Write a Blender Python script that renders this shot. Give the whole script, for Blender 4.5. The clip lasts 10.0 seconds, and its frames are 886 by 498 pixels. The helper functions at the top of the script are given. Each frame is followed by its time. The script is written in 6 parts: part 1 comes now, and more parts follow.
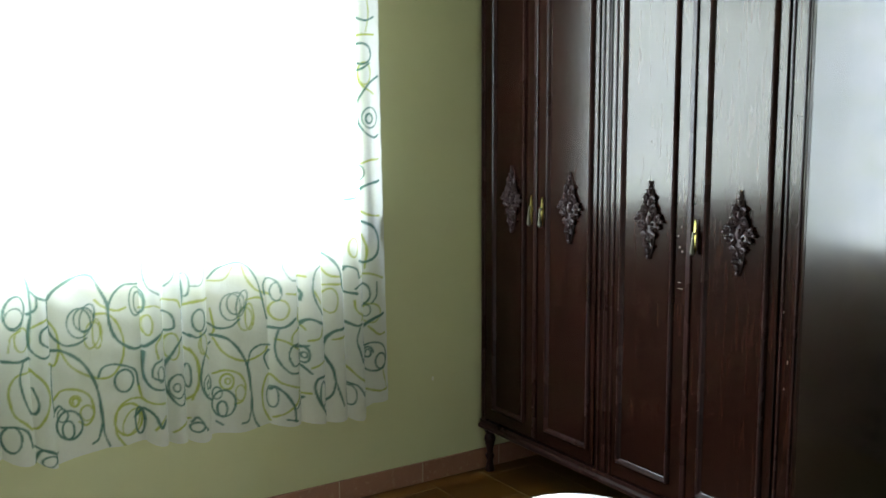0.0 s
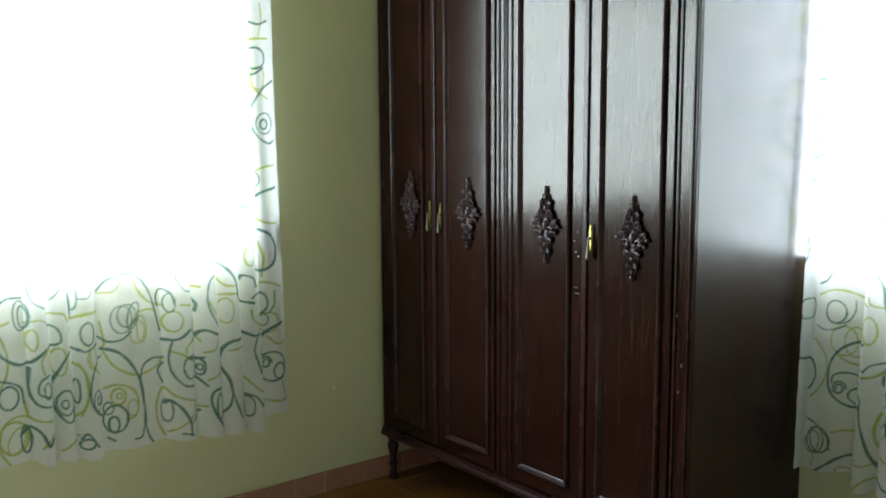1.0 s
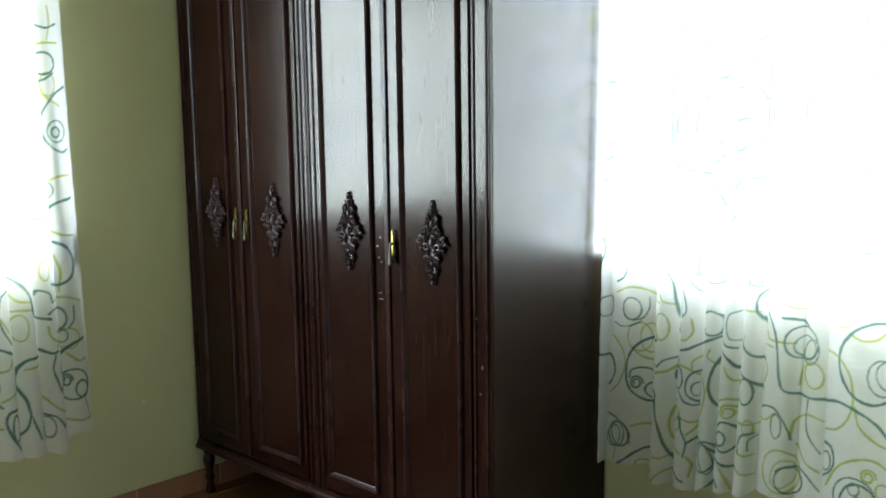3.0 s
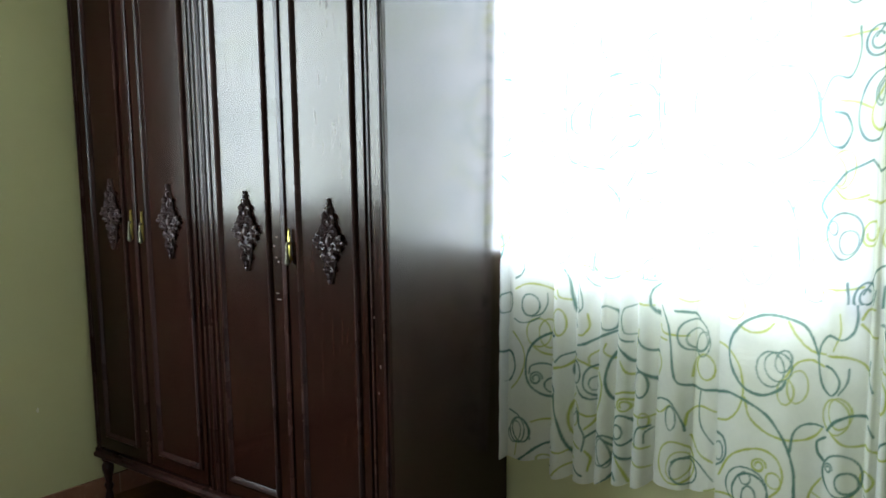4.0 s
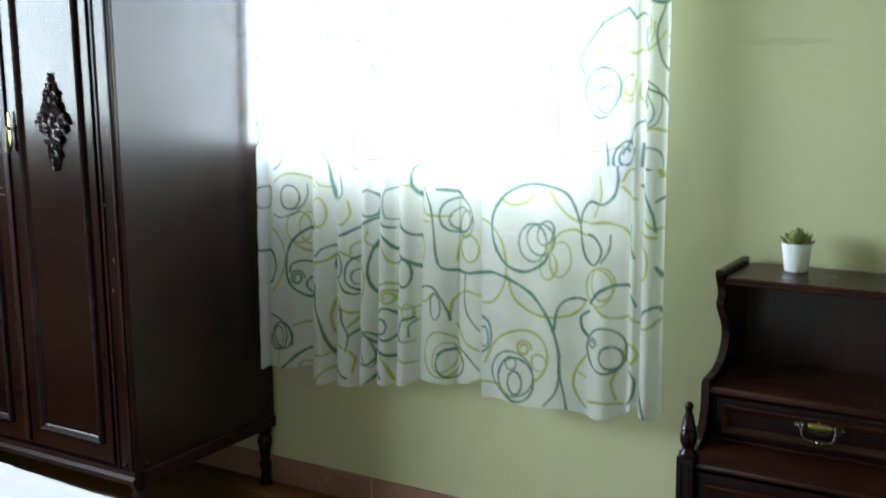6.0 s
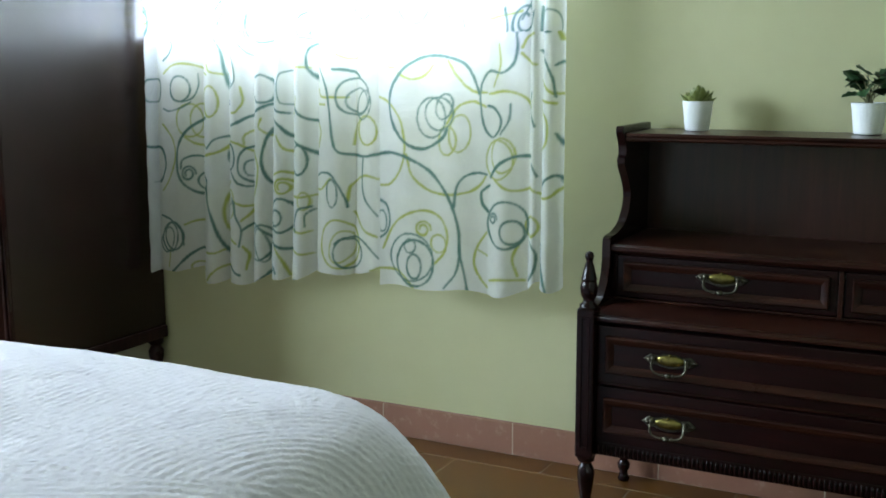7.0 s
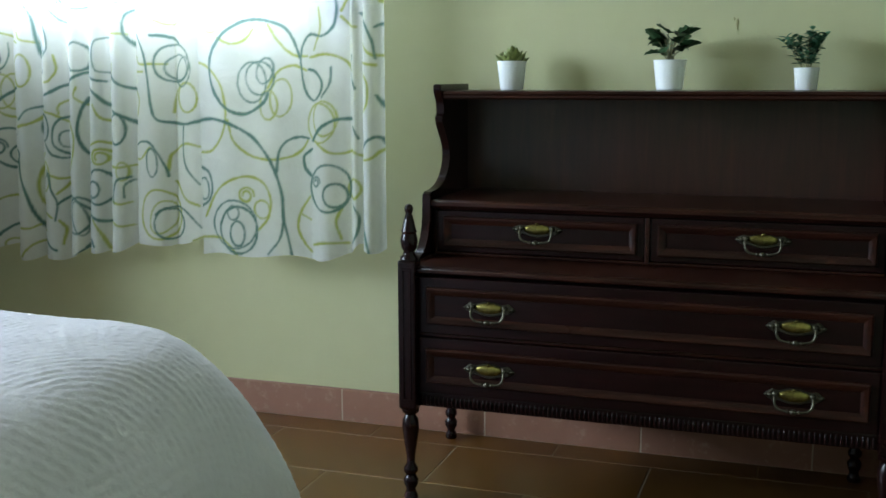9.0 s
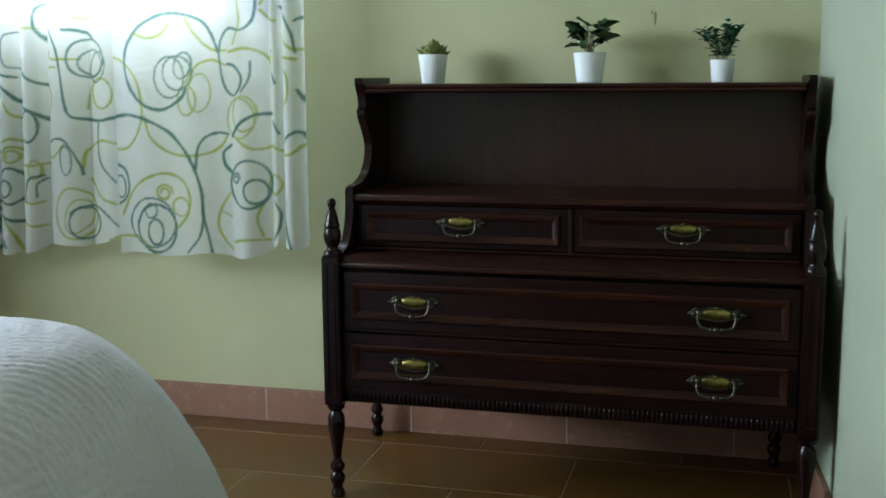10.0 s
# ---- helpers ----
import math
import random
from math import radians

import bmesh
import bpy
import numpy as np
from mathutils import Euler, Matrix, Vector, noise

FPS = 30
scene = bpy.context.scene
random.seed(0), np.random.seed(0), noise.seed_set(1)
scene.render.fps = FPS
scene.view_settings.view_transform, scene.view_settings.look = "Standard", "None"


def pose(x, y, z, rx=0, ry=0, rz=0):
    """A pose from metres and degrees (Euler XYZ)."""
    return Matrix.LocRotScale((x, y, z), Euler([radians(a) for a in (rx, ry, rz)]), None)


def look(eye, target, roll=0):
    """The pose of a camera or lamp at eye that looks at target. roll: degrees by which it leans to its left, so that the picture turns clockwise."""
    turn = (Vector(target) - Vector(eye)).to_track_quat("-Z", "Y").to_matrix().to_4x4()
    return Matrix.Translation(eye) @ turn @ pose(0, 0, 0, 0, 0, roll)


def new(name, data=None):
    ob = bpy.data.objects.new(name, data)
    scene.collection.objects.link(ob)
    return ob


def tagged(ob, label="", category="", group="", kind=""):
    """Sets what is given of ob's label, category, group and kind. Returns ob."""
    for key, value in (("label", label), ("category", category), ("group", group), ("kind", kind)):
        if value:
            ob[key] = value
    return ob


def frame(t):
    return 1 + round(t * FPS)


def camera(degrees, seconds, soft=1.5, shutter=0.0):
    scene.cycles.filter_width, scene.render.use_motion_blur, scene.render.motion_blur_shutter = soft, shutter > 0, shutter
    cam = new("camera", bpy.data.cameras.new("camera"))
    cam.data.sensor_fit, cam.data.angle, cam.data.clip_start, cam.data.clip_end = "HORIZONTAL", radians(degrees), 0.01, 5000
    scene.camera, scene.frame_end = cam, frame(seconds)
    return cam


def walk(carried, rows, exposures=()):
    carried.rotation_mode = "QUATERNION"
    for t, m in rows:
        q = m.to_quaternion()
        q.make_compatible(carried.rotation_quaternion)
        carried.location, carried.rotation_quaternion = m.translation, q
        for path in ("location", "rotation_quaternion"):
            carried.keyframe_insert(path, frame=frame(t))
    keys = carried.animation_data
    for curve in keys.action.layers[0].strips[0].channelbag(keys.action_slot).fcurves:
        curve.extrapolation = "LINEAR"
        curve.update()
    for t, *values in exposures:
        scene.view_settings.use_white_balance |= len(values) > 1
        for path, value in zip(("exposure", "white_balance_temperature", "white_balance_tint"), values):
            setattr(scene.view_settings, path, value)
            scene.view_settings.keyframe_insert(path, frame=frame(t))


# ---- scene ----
cam = camera(44.4, 10.0, shutter=0.3)
PATH = [
    (0, (0.88, -3.203, 1.691), (-0.772, -2.122, 1.376), -0.3),
    (0.5, (0.871, -3.15, 1.714), (-0.741, -2.011, 1.39), -0.5),
    (1, (0.878, -3.129, 1.712), (-0.683, -1.919, 1.394), -0.4),
    (1.5, (0.899, -3.095, 1.727), (-0.619, -1.833, 1.407), -0.5),
    (2, (0.921, -3.059, 1.733), (-0.55, -1.742, 1.414), -0.6),
    (2.5, (0.942, -3.012, 1.739), (-0.487, -1.65, 1.414), -0.7),
    (4, (1.0, -2.93, 1.715), (-0.268, -1.418, 1.394), -0.8),
    (4.5, (1.045, -2.859, 1.686), (-0.18, -1.311, 1.367), -0.9),
    (5, (1.073, -2.781, 1.626), (-0.097, -1.191, 1.308), -1.0),
    (5.5, (1.081, -2.683, 1.542), (-0.033, -1.057, 1.205), -1.0),
    (6, (1.074, -2.605, 1.362), (0.042, -0.926, 1.018), -0.6),
    (6.2, (1.061, -2.59, 1.274), (0.066, -0.891, 0.924), -0.6),
    (7.5, (1.113, -2.535, 0.95), (0.27, -0.75, 0.631), -0.0),
    (8, (1.124, -2.547, 0.932), (0.349, -0.73, 0.616), -0.0),
    (8.5, (1.147, -2.555, 0.925), (0.435, -0.714, 0.603), -0.3),
    (9, (1.151, -2.559, 0.909), (0.515, -0.689, 0.592), -0.2),
    (9.5, (1.156, -2.56, 0.89), (0.584, -0.669, 0.58), -0.3),
    (10, (1.145, -2.552, 0.891), (0.646, -0.641, 0.576), -0.4),
]
EXPOSURES = [(0.0, -0.18, 6680, 15), (2.5, -0.18, 6650, 15), (4.5, -0.2, 6600, 16.5), (5.5, -0.16, 6400, 17.5), (7.5, 0.02, 6080, 19), (10.0, -0.14, 6080, 19)]
walk(cam, [(t, look(eye, target, roll)) for t, eye, target, roll in PATH], EXPOSURES)
LAMP_B, LAMP_A = 115.0, 500.0

# world, windows' daylight
world = bpy.data.worlds.new("daylight")
scene.world = world
world.use_nodes = True
wn = world.node_tree
sky = wn.nodes.new("ShaderNodeTexSky")
sky.sky_type, sky.sun_disc = "NISHITA", False
sky.sun_elevation, sky.sun_rotation = radians(48), radians(200)
wn.links.new(sky.outputs[0], wn.nodes["Background"].inputs[0])
wn.nodes["Background"].inputs[1].default_value = 0.12


def window_light(name, m, w, h, watts, tint):
    """Daylight of one window: an area lamp in its opening."""
    d = bpy.data.lights.new(name, "AREA")
    d.shape, d.size, d.size_y, d.energy, d.color = "RECTANGLE", w, h, watts, tint
    o = new(name, d)
    o.matrix_world = m
    return o


WIN_B = (-1.22, -0.030, 1.09, 2.12)   # x0, x1, z0, z1 in the wall y = 0
WIN_A = (-3.10, -1.235, 1.09, 2.12)   # y0, y1, z0, z1 in the wall x = XA
XA = -2.83
window_light("window_daylight_b", pose(-0.625, 0.012, 1.605, -90, 0, 0), 1.16, 1.0, LAMP_B, (0.70, 0.865, 1.0))
window_light("window_daylight_a", pose(XA - 0.012, -2.168, 1.605, 90, 0, -90), 1.84, 1.0, LAMP_A, (0.70, 0.865, 1.0))


# ---------------------------------------------------------------- materials
class Mat:
    """A principled material with a small vocabulary for building its nodes."""

    def __init__(self, name, rough=0.5, metal=0.0, spec=0.5):
        self.m = bpy.data.materials.new(name)
        self.m.use_nodes = True
        self.t = self.m.node_tree
        self.b = self.t.nodes["Principled BSDF"]
        self.b.inputs["Roughness"].default_value = rough
        self.b.inputs["Metallic"].default_value = metal
        self.b.inputs["Specular IOR Level"].default_value = spec
        self.co = self.t.nodes.new("ShaderNodeTexCoord").outputs["Object"]

    def node(self, kind, **values):
        n = self.t.nodes.new("ShaderNode" + kind)
        for k, v in values.items():
            n.inputs[k.replace("_", " ")].default_value = v
        return n

    def link(self, a, b):
        self.t.links.new(a, b)

    def noise(self, scale, detail=4.0, rough=0.55, stretch=(1, 1, 1), distort=0.0):
        mp = self.node("Mapping")
        mp.inputs["Scale"].default_value = stretch
        self.link(self.co, mp.inputs[0])
        n = self.node("TexNoise", Scale=scale, Detail=detail, Roughness=rough, Distortion=distort)
        self.link(mp.outputs[0], n.inputs["Vector"])
        return n.outputs["Fac"]

    def ramp(self, fac, stops):
        r = self.node("ValToRGB")
        e = r.color_ramp.elements
        while len(e) < len(stops):
            e.new(0.5)
        for el, (p, c) in zip(e, stops):
            el.position, el.color = p, (*c, 1)
        self.link(fac, r.inputs[0])
        return r.outputs[0]

    def mix(self, fac, a, b, mode="MIX"):
        n = self.t.nodes.new("ShaderNodeMix")
        n.data_type, n.blend_type = "RGBA", mode
        for i, v in ((0, fac), (6, a), (7, b)):
            if isinstance(v, (float, int)):
                n.inputs[i].default_value = v
            elif isinstance(v, tuple):
                n.inputs[i].default_value = (*v, 1)
            else:
                self.link(v, n.inputs[i])
        return n.outputs[2]

    def span(self, fac, lo, hi):
        n = self.node("MapRange")
        n.inputs[3].default_value, n.inputs[4].default_value = lo, hi
        self.link(fac, n.inputs[0])
        return n.outputs[0]

    def color(self, c):
        self.link(c, self.b.inputs["Base Color"])
        return self

    def rough(self, fac, lo, hi):
        self.link(self.span(fac, lo, hi), self.b.inputs["Roughness"])
        return self

    def bump(self, height, strength, distance=0.002):
        n = self.node("Bump", Strength=strength, Distance=distance)
        self.link(height, n.inputs["Height"])
        if self.b.inputs["Normal"].is_linked:
            self.link(self.b.inputs["Normal"].links[0].from_socket, n.inputs["Normal"])
        self.link(n.outputs[0], self.b.inputs["Normal"])
        return self

    def random(self):
        return self.t.nodes.new("ShaderNodeObjectInfo").outputs["Random"]


def wood(name, dark, mid, light, rough, vertical=True, worn=0.0, spec=0.34, tint=(1.0, 1.0, 1.0)):
    m = Mat(name, 0.3, 0.0, spec)
    m.b.inputs["Specular Tint"].default_value = (*tint, 1)
    st = (9, 9, 0.7) if vertical else (0.7, 9, 9)
    grain = m.noise(7, 6, 0.6, st, 0.4)
    fine = m.noise(60, 3, 0.6, (3, 3, 0.15) if vertical else (0.15, 3, 3))
    cloud = m.noise(1.7, 3)
    c = m.ramp(grain, [(0.3, dark), (0.55, mid), (0.8, light)])
    c = m.mix(m.span(cloud, 0.0, 0.55), c, dark)
    if worn:
        rub = m.ramp(m.noise(14, 8, 0.7), [(0.64, (0, 0, 0)), (0.74, (1, 1, 1))])
        c = m.mix(m.mix(1.0, rub, (worn, worn, worn), "MULTIPLY"), c, (0.12, 0.042, 0.02))
    m.color(c).rough(m.noise(3.0, 5), rough - 0.04, rough + 0.06)
    m.bump(fine, 0.0007, 0.0003).bump(m.noise(1.3, 2), 0.05, 0.005)
    return m.m


M_WARD = wood("dark_lacquered_wood", (0.0042, 0.0013, 0.0010), (0.0120, 0.0036, 0.0024), (0.027, 0.0080, 0.0044), 0.16, True, 0.0, 0.16, (1.0, 0.93, 0.82))
M_WARD_SIDE = wood("dark_polished_veneer", (0.0050, 0.0018, 0.0014), (0.0125, 0.0046, 0.0031), (0.025, 0.0095, 0.0058), 0.24, True, 0.0, 0.36, (1.0, 0.95, 0.90))
M_WARD_TRIM = wood("reddish_lacquered_moulding", (0.009, 0.0034, 0.003), (0.020, 0.0075, 0.006), (0.034, 0.013, 0.010), 0.27, True, 0.25, 0.13)
M_DRES = wood("dark_mahogany", (0.0048, 0.0010, 0.0011), (0.0118, 0.0024, 0.0023), (0.024, 0.0050, 0.0046), 0.29, False, 0.0, 0.24)
M_DRES_V = wood("dark_mahogany_upright", (0.0048, 0.0010, 0.0011), (0.0118, 0.0024, 0.0023), (0.024, 0.0050, 0.0046), 0.25, True, 0.0, 0.24)
M_DRES_BACK = wood("plain_mahogany_panel", (0.014, 0.0042, 0.0034), (0.032, 0.0092, 0.0066), (0.055, 0.0165, 0.0112), 0.32, True, 0.0, 0.45)
M_DRES_TRIM = wood("rubbed_mahogany_edge", (0.010, 0.0026, 0.0018), (0.030, 0.0078, 0.0042), (0.080, 0.022, 0.010), 0.28, False, 0.6, 0.24)
M_CARVE = wood("carved_dark_wood", (0.014, 0.0064, 0.0070), (0.041, 0.0200, 0.0210), (0.088, 0.046, 0.046), 0.42, True, 0.3, 0.3)

w = Mat("green_wall_paint", 0.75, 0, 0.3)
w.color(w.mix(w.span(w.noise(2.2, 5, 0.6), 0.0, 1.0), (0.402, 0.390, 0.218), (0.458, 0.446, 0.262)))
w.rough(w.noise(6, 3), 0.62, 0.85).bump(w.noise(38, 5, 0.6), 0.16, 0.002).bump(w.noise(5, 3), 0.15, 0.006)
M_WALL = w.m
# east wall: same green paint, with bluish window light and dimness in its colour
w = Mat("cool_lit_wall_paint", 0.75, 0, 0.3)
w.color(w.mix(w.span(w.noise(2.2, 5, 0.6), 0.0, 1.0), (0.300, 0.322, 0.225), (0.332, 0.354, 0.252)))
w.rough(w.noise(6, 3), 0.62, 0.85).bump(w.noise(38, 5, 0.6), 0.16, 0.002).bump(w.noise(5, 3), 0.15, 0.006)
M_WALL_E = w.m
# ceiling out of view: dark beige keeps the bounced fill light low
w = Mat("low_bounce_ceiling_paint", 0.85, 0, 0.2)
w.color(w.mix(w.noise(3, 4), (0.27, 0.245, 0.175), (0.31, 0.28, 0.205))).bump(w.noise(40, 4), 0.12)
M_CEIL = w.m

w = Mat("glazed_brown_floor_tile", 0.2, 0, 0.36)
w.co = w.t.nodes.new("ShaderNodeNewGeometry").outputs["Position"]
cl = w.mix(w.noise(4, 4, 0.5), (0.082, 0.031, 0.0038), (0.116, 0.047, 0.0065))
cl = w.mix(w.span(w.random(), 0.0, 0.5), cl, (0.078, 0.032, 0.006))
w.color(cl).rough(w.noise(3, 3), 0.27, 0.34).bump(w.noise(5, 2), 0.02, 0.003)
M_TILE = w.m
w = Mat("grey_brown_grout", 0.9)
w.color(w.mix(w.noise(60, 4), (0.17, 0.125, 0.072), (0.24, 0.182, 0.112))).bump(w.noise(180, 2), 0.3, 0.001)
M_GROUT = w.m
w = Mat("terracotta_skirting_tile", 0.55)
w.co = w.t.nodes.new("ShaderNodeNewGeometry").outputs["Position"]
cl = w.mix(w.noise(9, 7, 0.7), (0.175, 0.070, 0.040), (0.275, 0.130, 0.078))
cl = w.mix(w.span(w.random(), 0.0, 0.45), cl, (0.29, 0.145, 0.095))
cl = w.mix(w.ramp(w.noise(45, 5), [(0.58, (0, 0, 0)), (0.75, (0.6, 0.6, 0.6))]), cl, (0.37, 0.225, 0.16))
w.color(cl).rough(w.noise(14, 4), 0.4, 0.65).bump(w.noise(60, 4), 0.15, 0.001)
M_SKIRT = w.m
w = Mat("pale_skirting_grout", 0.9)
w.color(w.mix(w.noise(60, 4), (0.36, 0.27, 0.20), (0.48, 0.38, 0.29)))
M_GROUT_P = w.m

w = Mat("aged_brass", 0.33, 1.0)
w.color(w.mix(w.ramp(w.noise(70, 5), [(0.35, (0, 0, 0)), (0.7, (1, 1, 1))]), (0.13, 0.105, 0.03), (0.37, 0.31, 0.09)))
w.rough(w.noise(50, 4), 0.22, 0.5)
M_BRASS = w.m
w = Mat("tarnished_bronze", 0.4, 0.9)
w.color(w.mix(w.noise(110, 5), (0.030, 0.027, 0.020), (0.15, 0.135, 0.095))).rough(w.noise(80, 4), 0.28, 0.5)
M_BRONZE = w.m
w = Mat("bright_worn_brass", 0.25, 1.0)
w.color(w.mix(w.noise(90, 5), (0.10, 0.075, 0.02), (0.58, 0.46, 0.13))).rough(w.noise(60, 4), 0.2, 0.4)
M_BRASS_W = w.m
w = Mat("white_glazed_pot", 0.35)
w.color(w.mix(w.noise(20, 3), (0.78, 0.79, 0.78), (0.84, 0.84, 0.82)))
M_POT = w.m
w = Mat("dark_soil", 0.95)
w.color(w.mix(w.noise(200, 4), (0.03, 0.02, 0.012), (0.09, 0.06, 0.035))).bump(w.noise(300, 2), 0.8, 0.002)
M_SOIL = w.m


def leaf_mat(name, a, b, rough):
    m = Mat(name, rough)
    c = m.mix(m.noise(60, 4), a, b)
    c = m.mix(m.span(m.random(), 0.0, 0.6), c, a)
    m.color(c)
    return m.m


M_SUCC = leaf_mat("olive_succulent_leaf", (0.085, 0.11, 0.020), (0.18, 0.20, 0.046), 0.5)
M_IVY = leaf_mat("deep_green_leaf", (0.020, 0.068, 0.024), (0.060, 0.140, 0.050), 0.4)
M_SPRIG = leaf_mat("blue_green_leaf", (0.045, 0.155, 0.085), (0.12, 0.29, 0.155), 0.5)
M_STEM = leaf_mat("pale_stem", (0.11, 0.11, 0.045), (0.19, 0.17, 0.08), 0.7)

w = Mat("white_quilted_cotton", 0.92, 0, 0.15)
w.color(w.mix(w.noise(7, 4), (0.47, 0.445, 0.46), (0.54, 0.51, 0.525))).bump(w.noise(420, 3, 0.6), 0.3, 0.0010).bump(w.noise(150, 3, 0.6), 0.22, 0.003)
M_QUILT = w.m
w = Mat("pale_mattress_ticking", 0.9)
w.color(w.mix(w.noise(30, 3), (0.6, 0.6, 0.58), (0.7, 0.7, 0.67)))
M_TICK = w.m
w = Mat("grey_plastic", 0.45)
w.color(w.mix(w.noise(40, 3), (0.045, 0.047, 0.05), (0.065, 0.068, 0.07)))
M_PLASTIC = w.m
w = Mat("white_window_frame", 0.4)
w.color(w.mix(w.noise(15, 3), (0.74, 0.74, 0.72), (0.8, 0.8, 0.78)))
M_FRAME = w.m
w = Mat("clear_glass", 0.0)
w.b.inputs["Transmission Weight"].default_value = 1.0
M_GLASS = w.m
w = Mat("scraped_plaster", 0.9)
w.color(w.mix(w.noise(120, 4), (0.48, 0.46, 0.36), (0.66, 0.64, 0.54)))
M_CHIP = w.m
w = Mat("brown_stain", 0.9)
w.color(w.mix(w.noise(120, 4), (0.17, 0.15, 0.06), (0.28, 0.26, 0.12)))
M_STAIN = w.m
w = Mat("faint_grey_smear", 0.85)
w.color(w.mix(w.noise(60, 5), (0.375, 0.368, 0.205), (0.425, 0.418, 0.236)))
M_SMEAR = w.m
w = Mat("dark_cable_rubber", 0.5)
w.color(w.mix(w.noise(50, 2), (0.015, 0.015, 0.015), (0.03, 0.03, 0.03)))
M_CABLE = w.m
w = Mat("scratch_bare_wood", 0.7)
w.color(w.mix(w.noise(200, 3), (0.045, 0.025, 0.02), (0.13, 0.09, 0.075)))
M_SCRATCH = w.m


def curtain_material():
    """Thin printed cotton: part of the light goes straight through, part is scattered."""
    m = bpy.data.materials.new("printed_curtain_cotton")
    m.use_nodes = True
    t = m.node_tree
    t.nodes.remove(t.nodes["Principled BSDF"])
    out = t.nodes["Material Output"]

    def n(kind):
        return t.nodes.new("ShaderNode" + kind)

    def mixrgb(f, a, b):
        x = n("Mix")
        x.data_type = "RGBA"
        for i, v in ((0, f), (6, a), (7, b)):
            if isinstance(v, tuple):
                x.inputs[i].default_value = (*v, 1)
            else:
                t.links.new(v, x.inputs[i])
        return x.outputs[2]

    at = n("Attribute")
    at.attribute_name = "ink"
    sep = n("SeparateColor")
    t.links.new(at.outputs["Color"], sep.inputs[0])
    co = n("TexCoord").outputs["Object"]
    nz = n("TexNoise")
    nz.inputs["Scale"].default_value, nz.inputs["Detail"].default_value = 55, 4
    t.links.new(co, nz.inputs["Vector"])
    cloth = mixrgb(nz.outputs["Fac"], (0.71, 0.71, 0.69), (0.78, 0.78, 0.76))
    green = mixrgb(nz.outputs["Fac"], (0.006, 0.105, 0.094), (0.028, 0.155, 0.136))
    lime = mixrgb(nz.outputs["Fac"], (0.33, 0.38, 0.025), (0.41, 0.45, 0.05))
    c = mixrgb(sep.outputs[1], cloth, lime)
    c = mixrgb(sep.outputs[0], c, green)
    weave = n("TexNoise")
    weave.inputs["Scale"].default_value, weave.inputs["Detail"].default_value = 700, 2
    t.links.new(co, weave.inputs["Vector"])
    bp = n("Bump")
    bp.inputs["Strength"].default_value, bp.inputs["Distance"].default_value = 0.3, 0.001
    t.links.new(weave.outputs["Fac"], bp.inputs["Height"])
    crease = n("TexNoise")
    crease.inputs["Scale"].default_value, crease.inputs["Detail"].default_value, crease.inputs["Distortion"].default_value = 11, 5, 1.2
    t.links.new(co, crease.inputs["Vector"])
    bp2 = n("Bump")
    bp2.inputs["Strength"].default_value, bp2.inputs["Distance"].default_value = 0.55, 0.012
    t.links.new(crease.outputs["Fac"], bp2.inputs["Height"])
    t.links.new(bp2.outputs[0], bp.inputs["Normal"])
    dif, trl, tra = n("BsdfDiffuse"), n("BsdfTranslucent"), n("BsdfTransparent")
    soaked = n("Mix")
    soaked.data_type = "RGBA"
    soaked.inputs[0].default_value = 0.15
    t.links.new(c, soaked.inputs[6])
    t.links.new(cloth, soaked.inputs[7])
    for x, ink_ in ((dif, c), (trl, soaked.outputs[2])):
        t.links.new(ink_, x.inputs["Color"])
        t.links.new(bp.outputs[0], x.inputs["Normal"])
    clear = mixrgb(sep.outputs[1], (0.95, 0.97, 0.95), (0.72, 0.78, 0.34))
    clear = mixrgb(sep.outputs[0], clear, (0.46, 0.62, 0.58))
    t.links.new(clear, tra.inputs["Color"])
    m1, m2 = n("MixShader"), n("MixShader")
    m1.inputs[0].default_value = 0.42
    t.links.new(dif.outputs[0], m1.inputs[1])
    t.links.new(trl.outputs[0], m1.inputs[2])
    m2.inputs[0].default_value = 0.40
    t.links.new(m1.outputs[0], m2.inputs[1])
    t.links.new(tra.outputs[0], m2.inputs[2])
    t.links.new(m2.outputs[0], out.inputs["Surface"])
    return m


M_CURTAIN = curtain_material()

# ---------------------------------------------------------------- mesh helpers
BASE = {}


def thing(name, at, label, category, group="", kind=""):
    """An Empty at the base of a thing; parts are given in world metres."""
    e = new(name)
    e.empty_display_size = 0.05
    e.location = at
    BASE[e.name] = Vector(at)
    return tagged(e, label, category, group, kind)


def to_mesh(name, bm, mat, smooth=False):
    bmesh.ops.recalc_face_normals(bm, faces=bm.faces)
    me = bpy.data.meshes.new(name)
    bm.to_mesh(me)
    bm.free()
    me.materials.append(mat)
    if smooth:
        me.shade_smooth()
        me.set_sharp_from_angle(angle=radians(smooth if smooth > 1 else 40))
    return me


def part(name, bm, mat, parent, label="", smooth=False):
    """Links a bmesh, given in world metres, as one mesh under a thing or a part."""
    base = BASE[parent.name]
    bmesh.ops.translate(bm, vec=-base, verts=bm.verts)
    o = new(name, to_mesh(name, bm, mat, smooth))
    o.parent = parent
    BASE[o.name] = base
    return tagged(o, label)


def piece(name, me, at, parent, turn=None):
    """One more object on a shared mesh, at a place in world metres."""
    o = new(name, me)
    o.parent = parent
    m = Matrix.Translation(Vector(at) - BASE[parent.name])
    o.matrix_basis = m @ turn if turn else m
    BASE[o.name] = Vector(at)
    return o


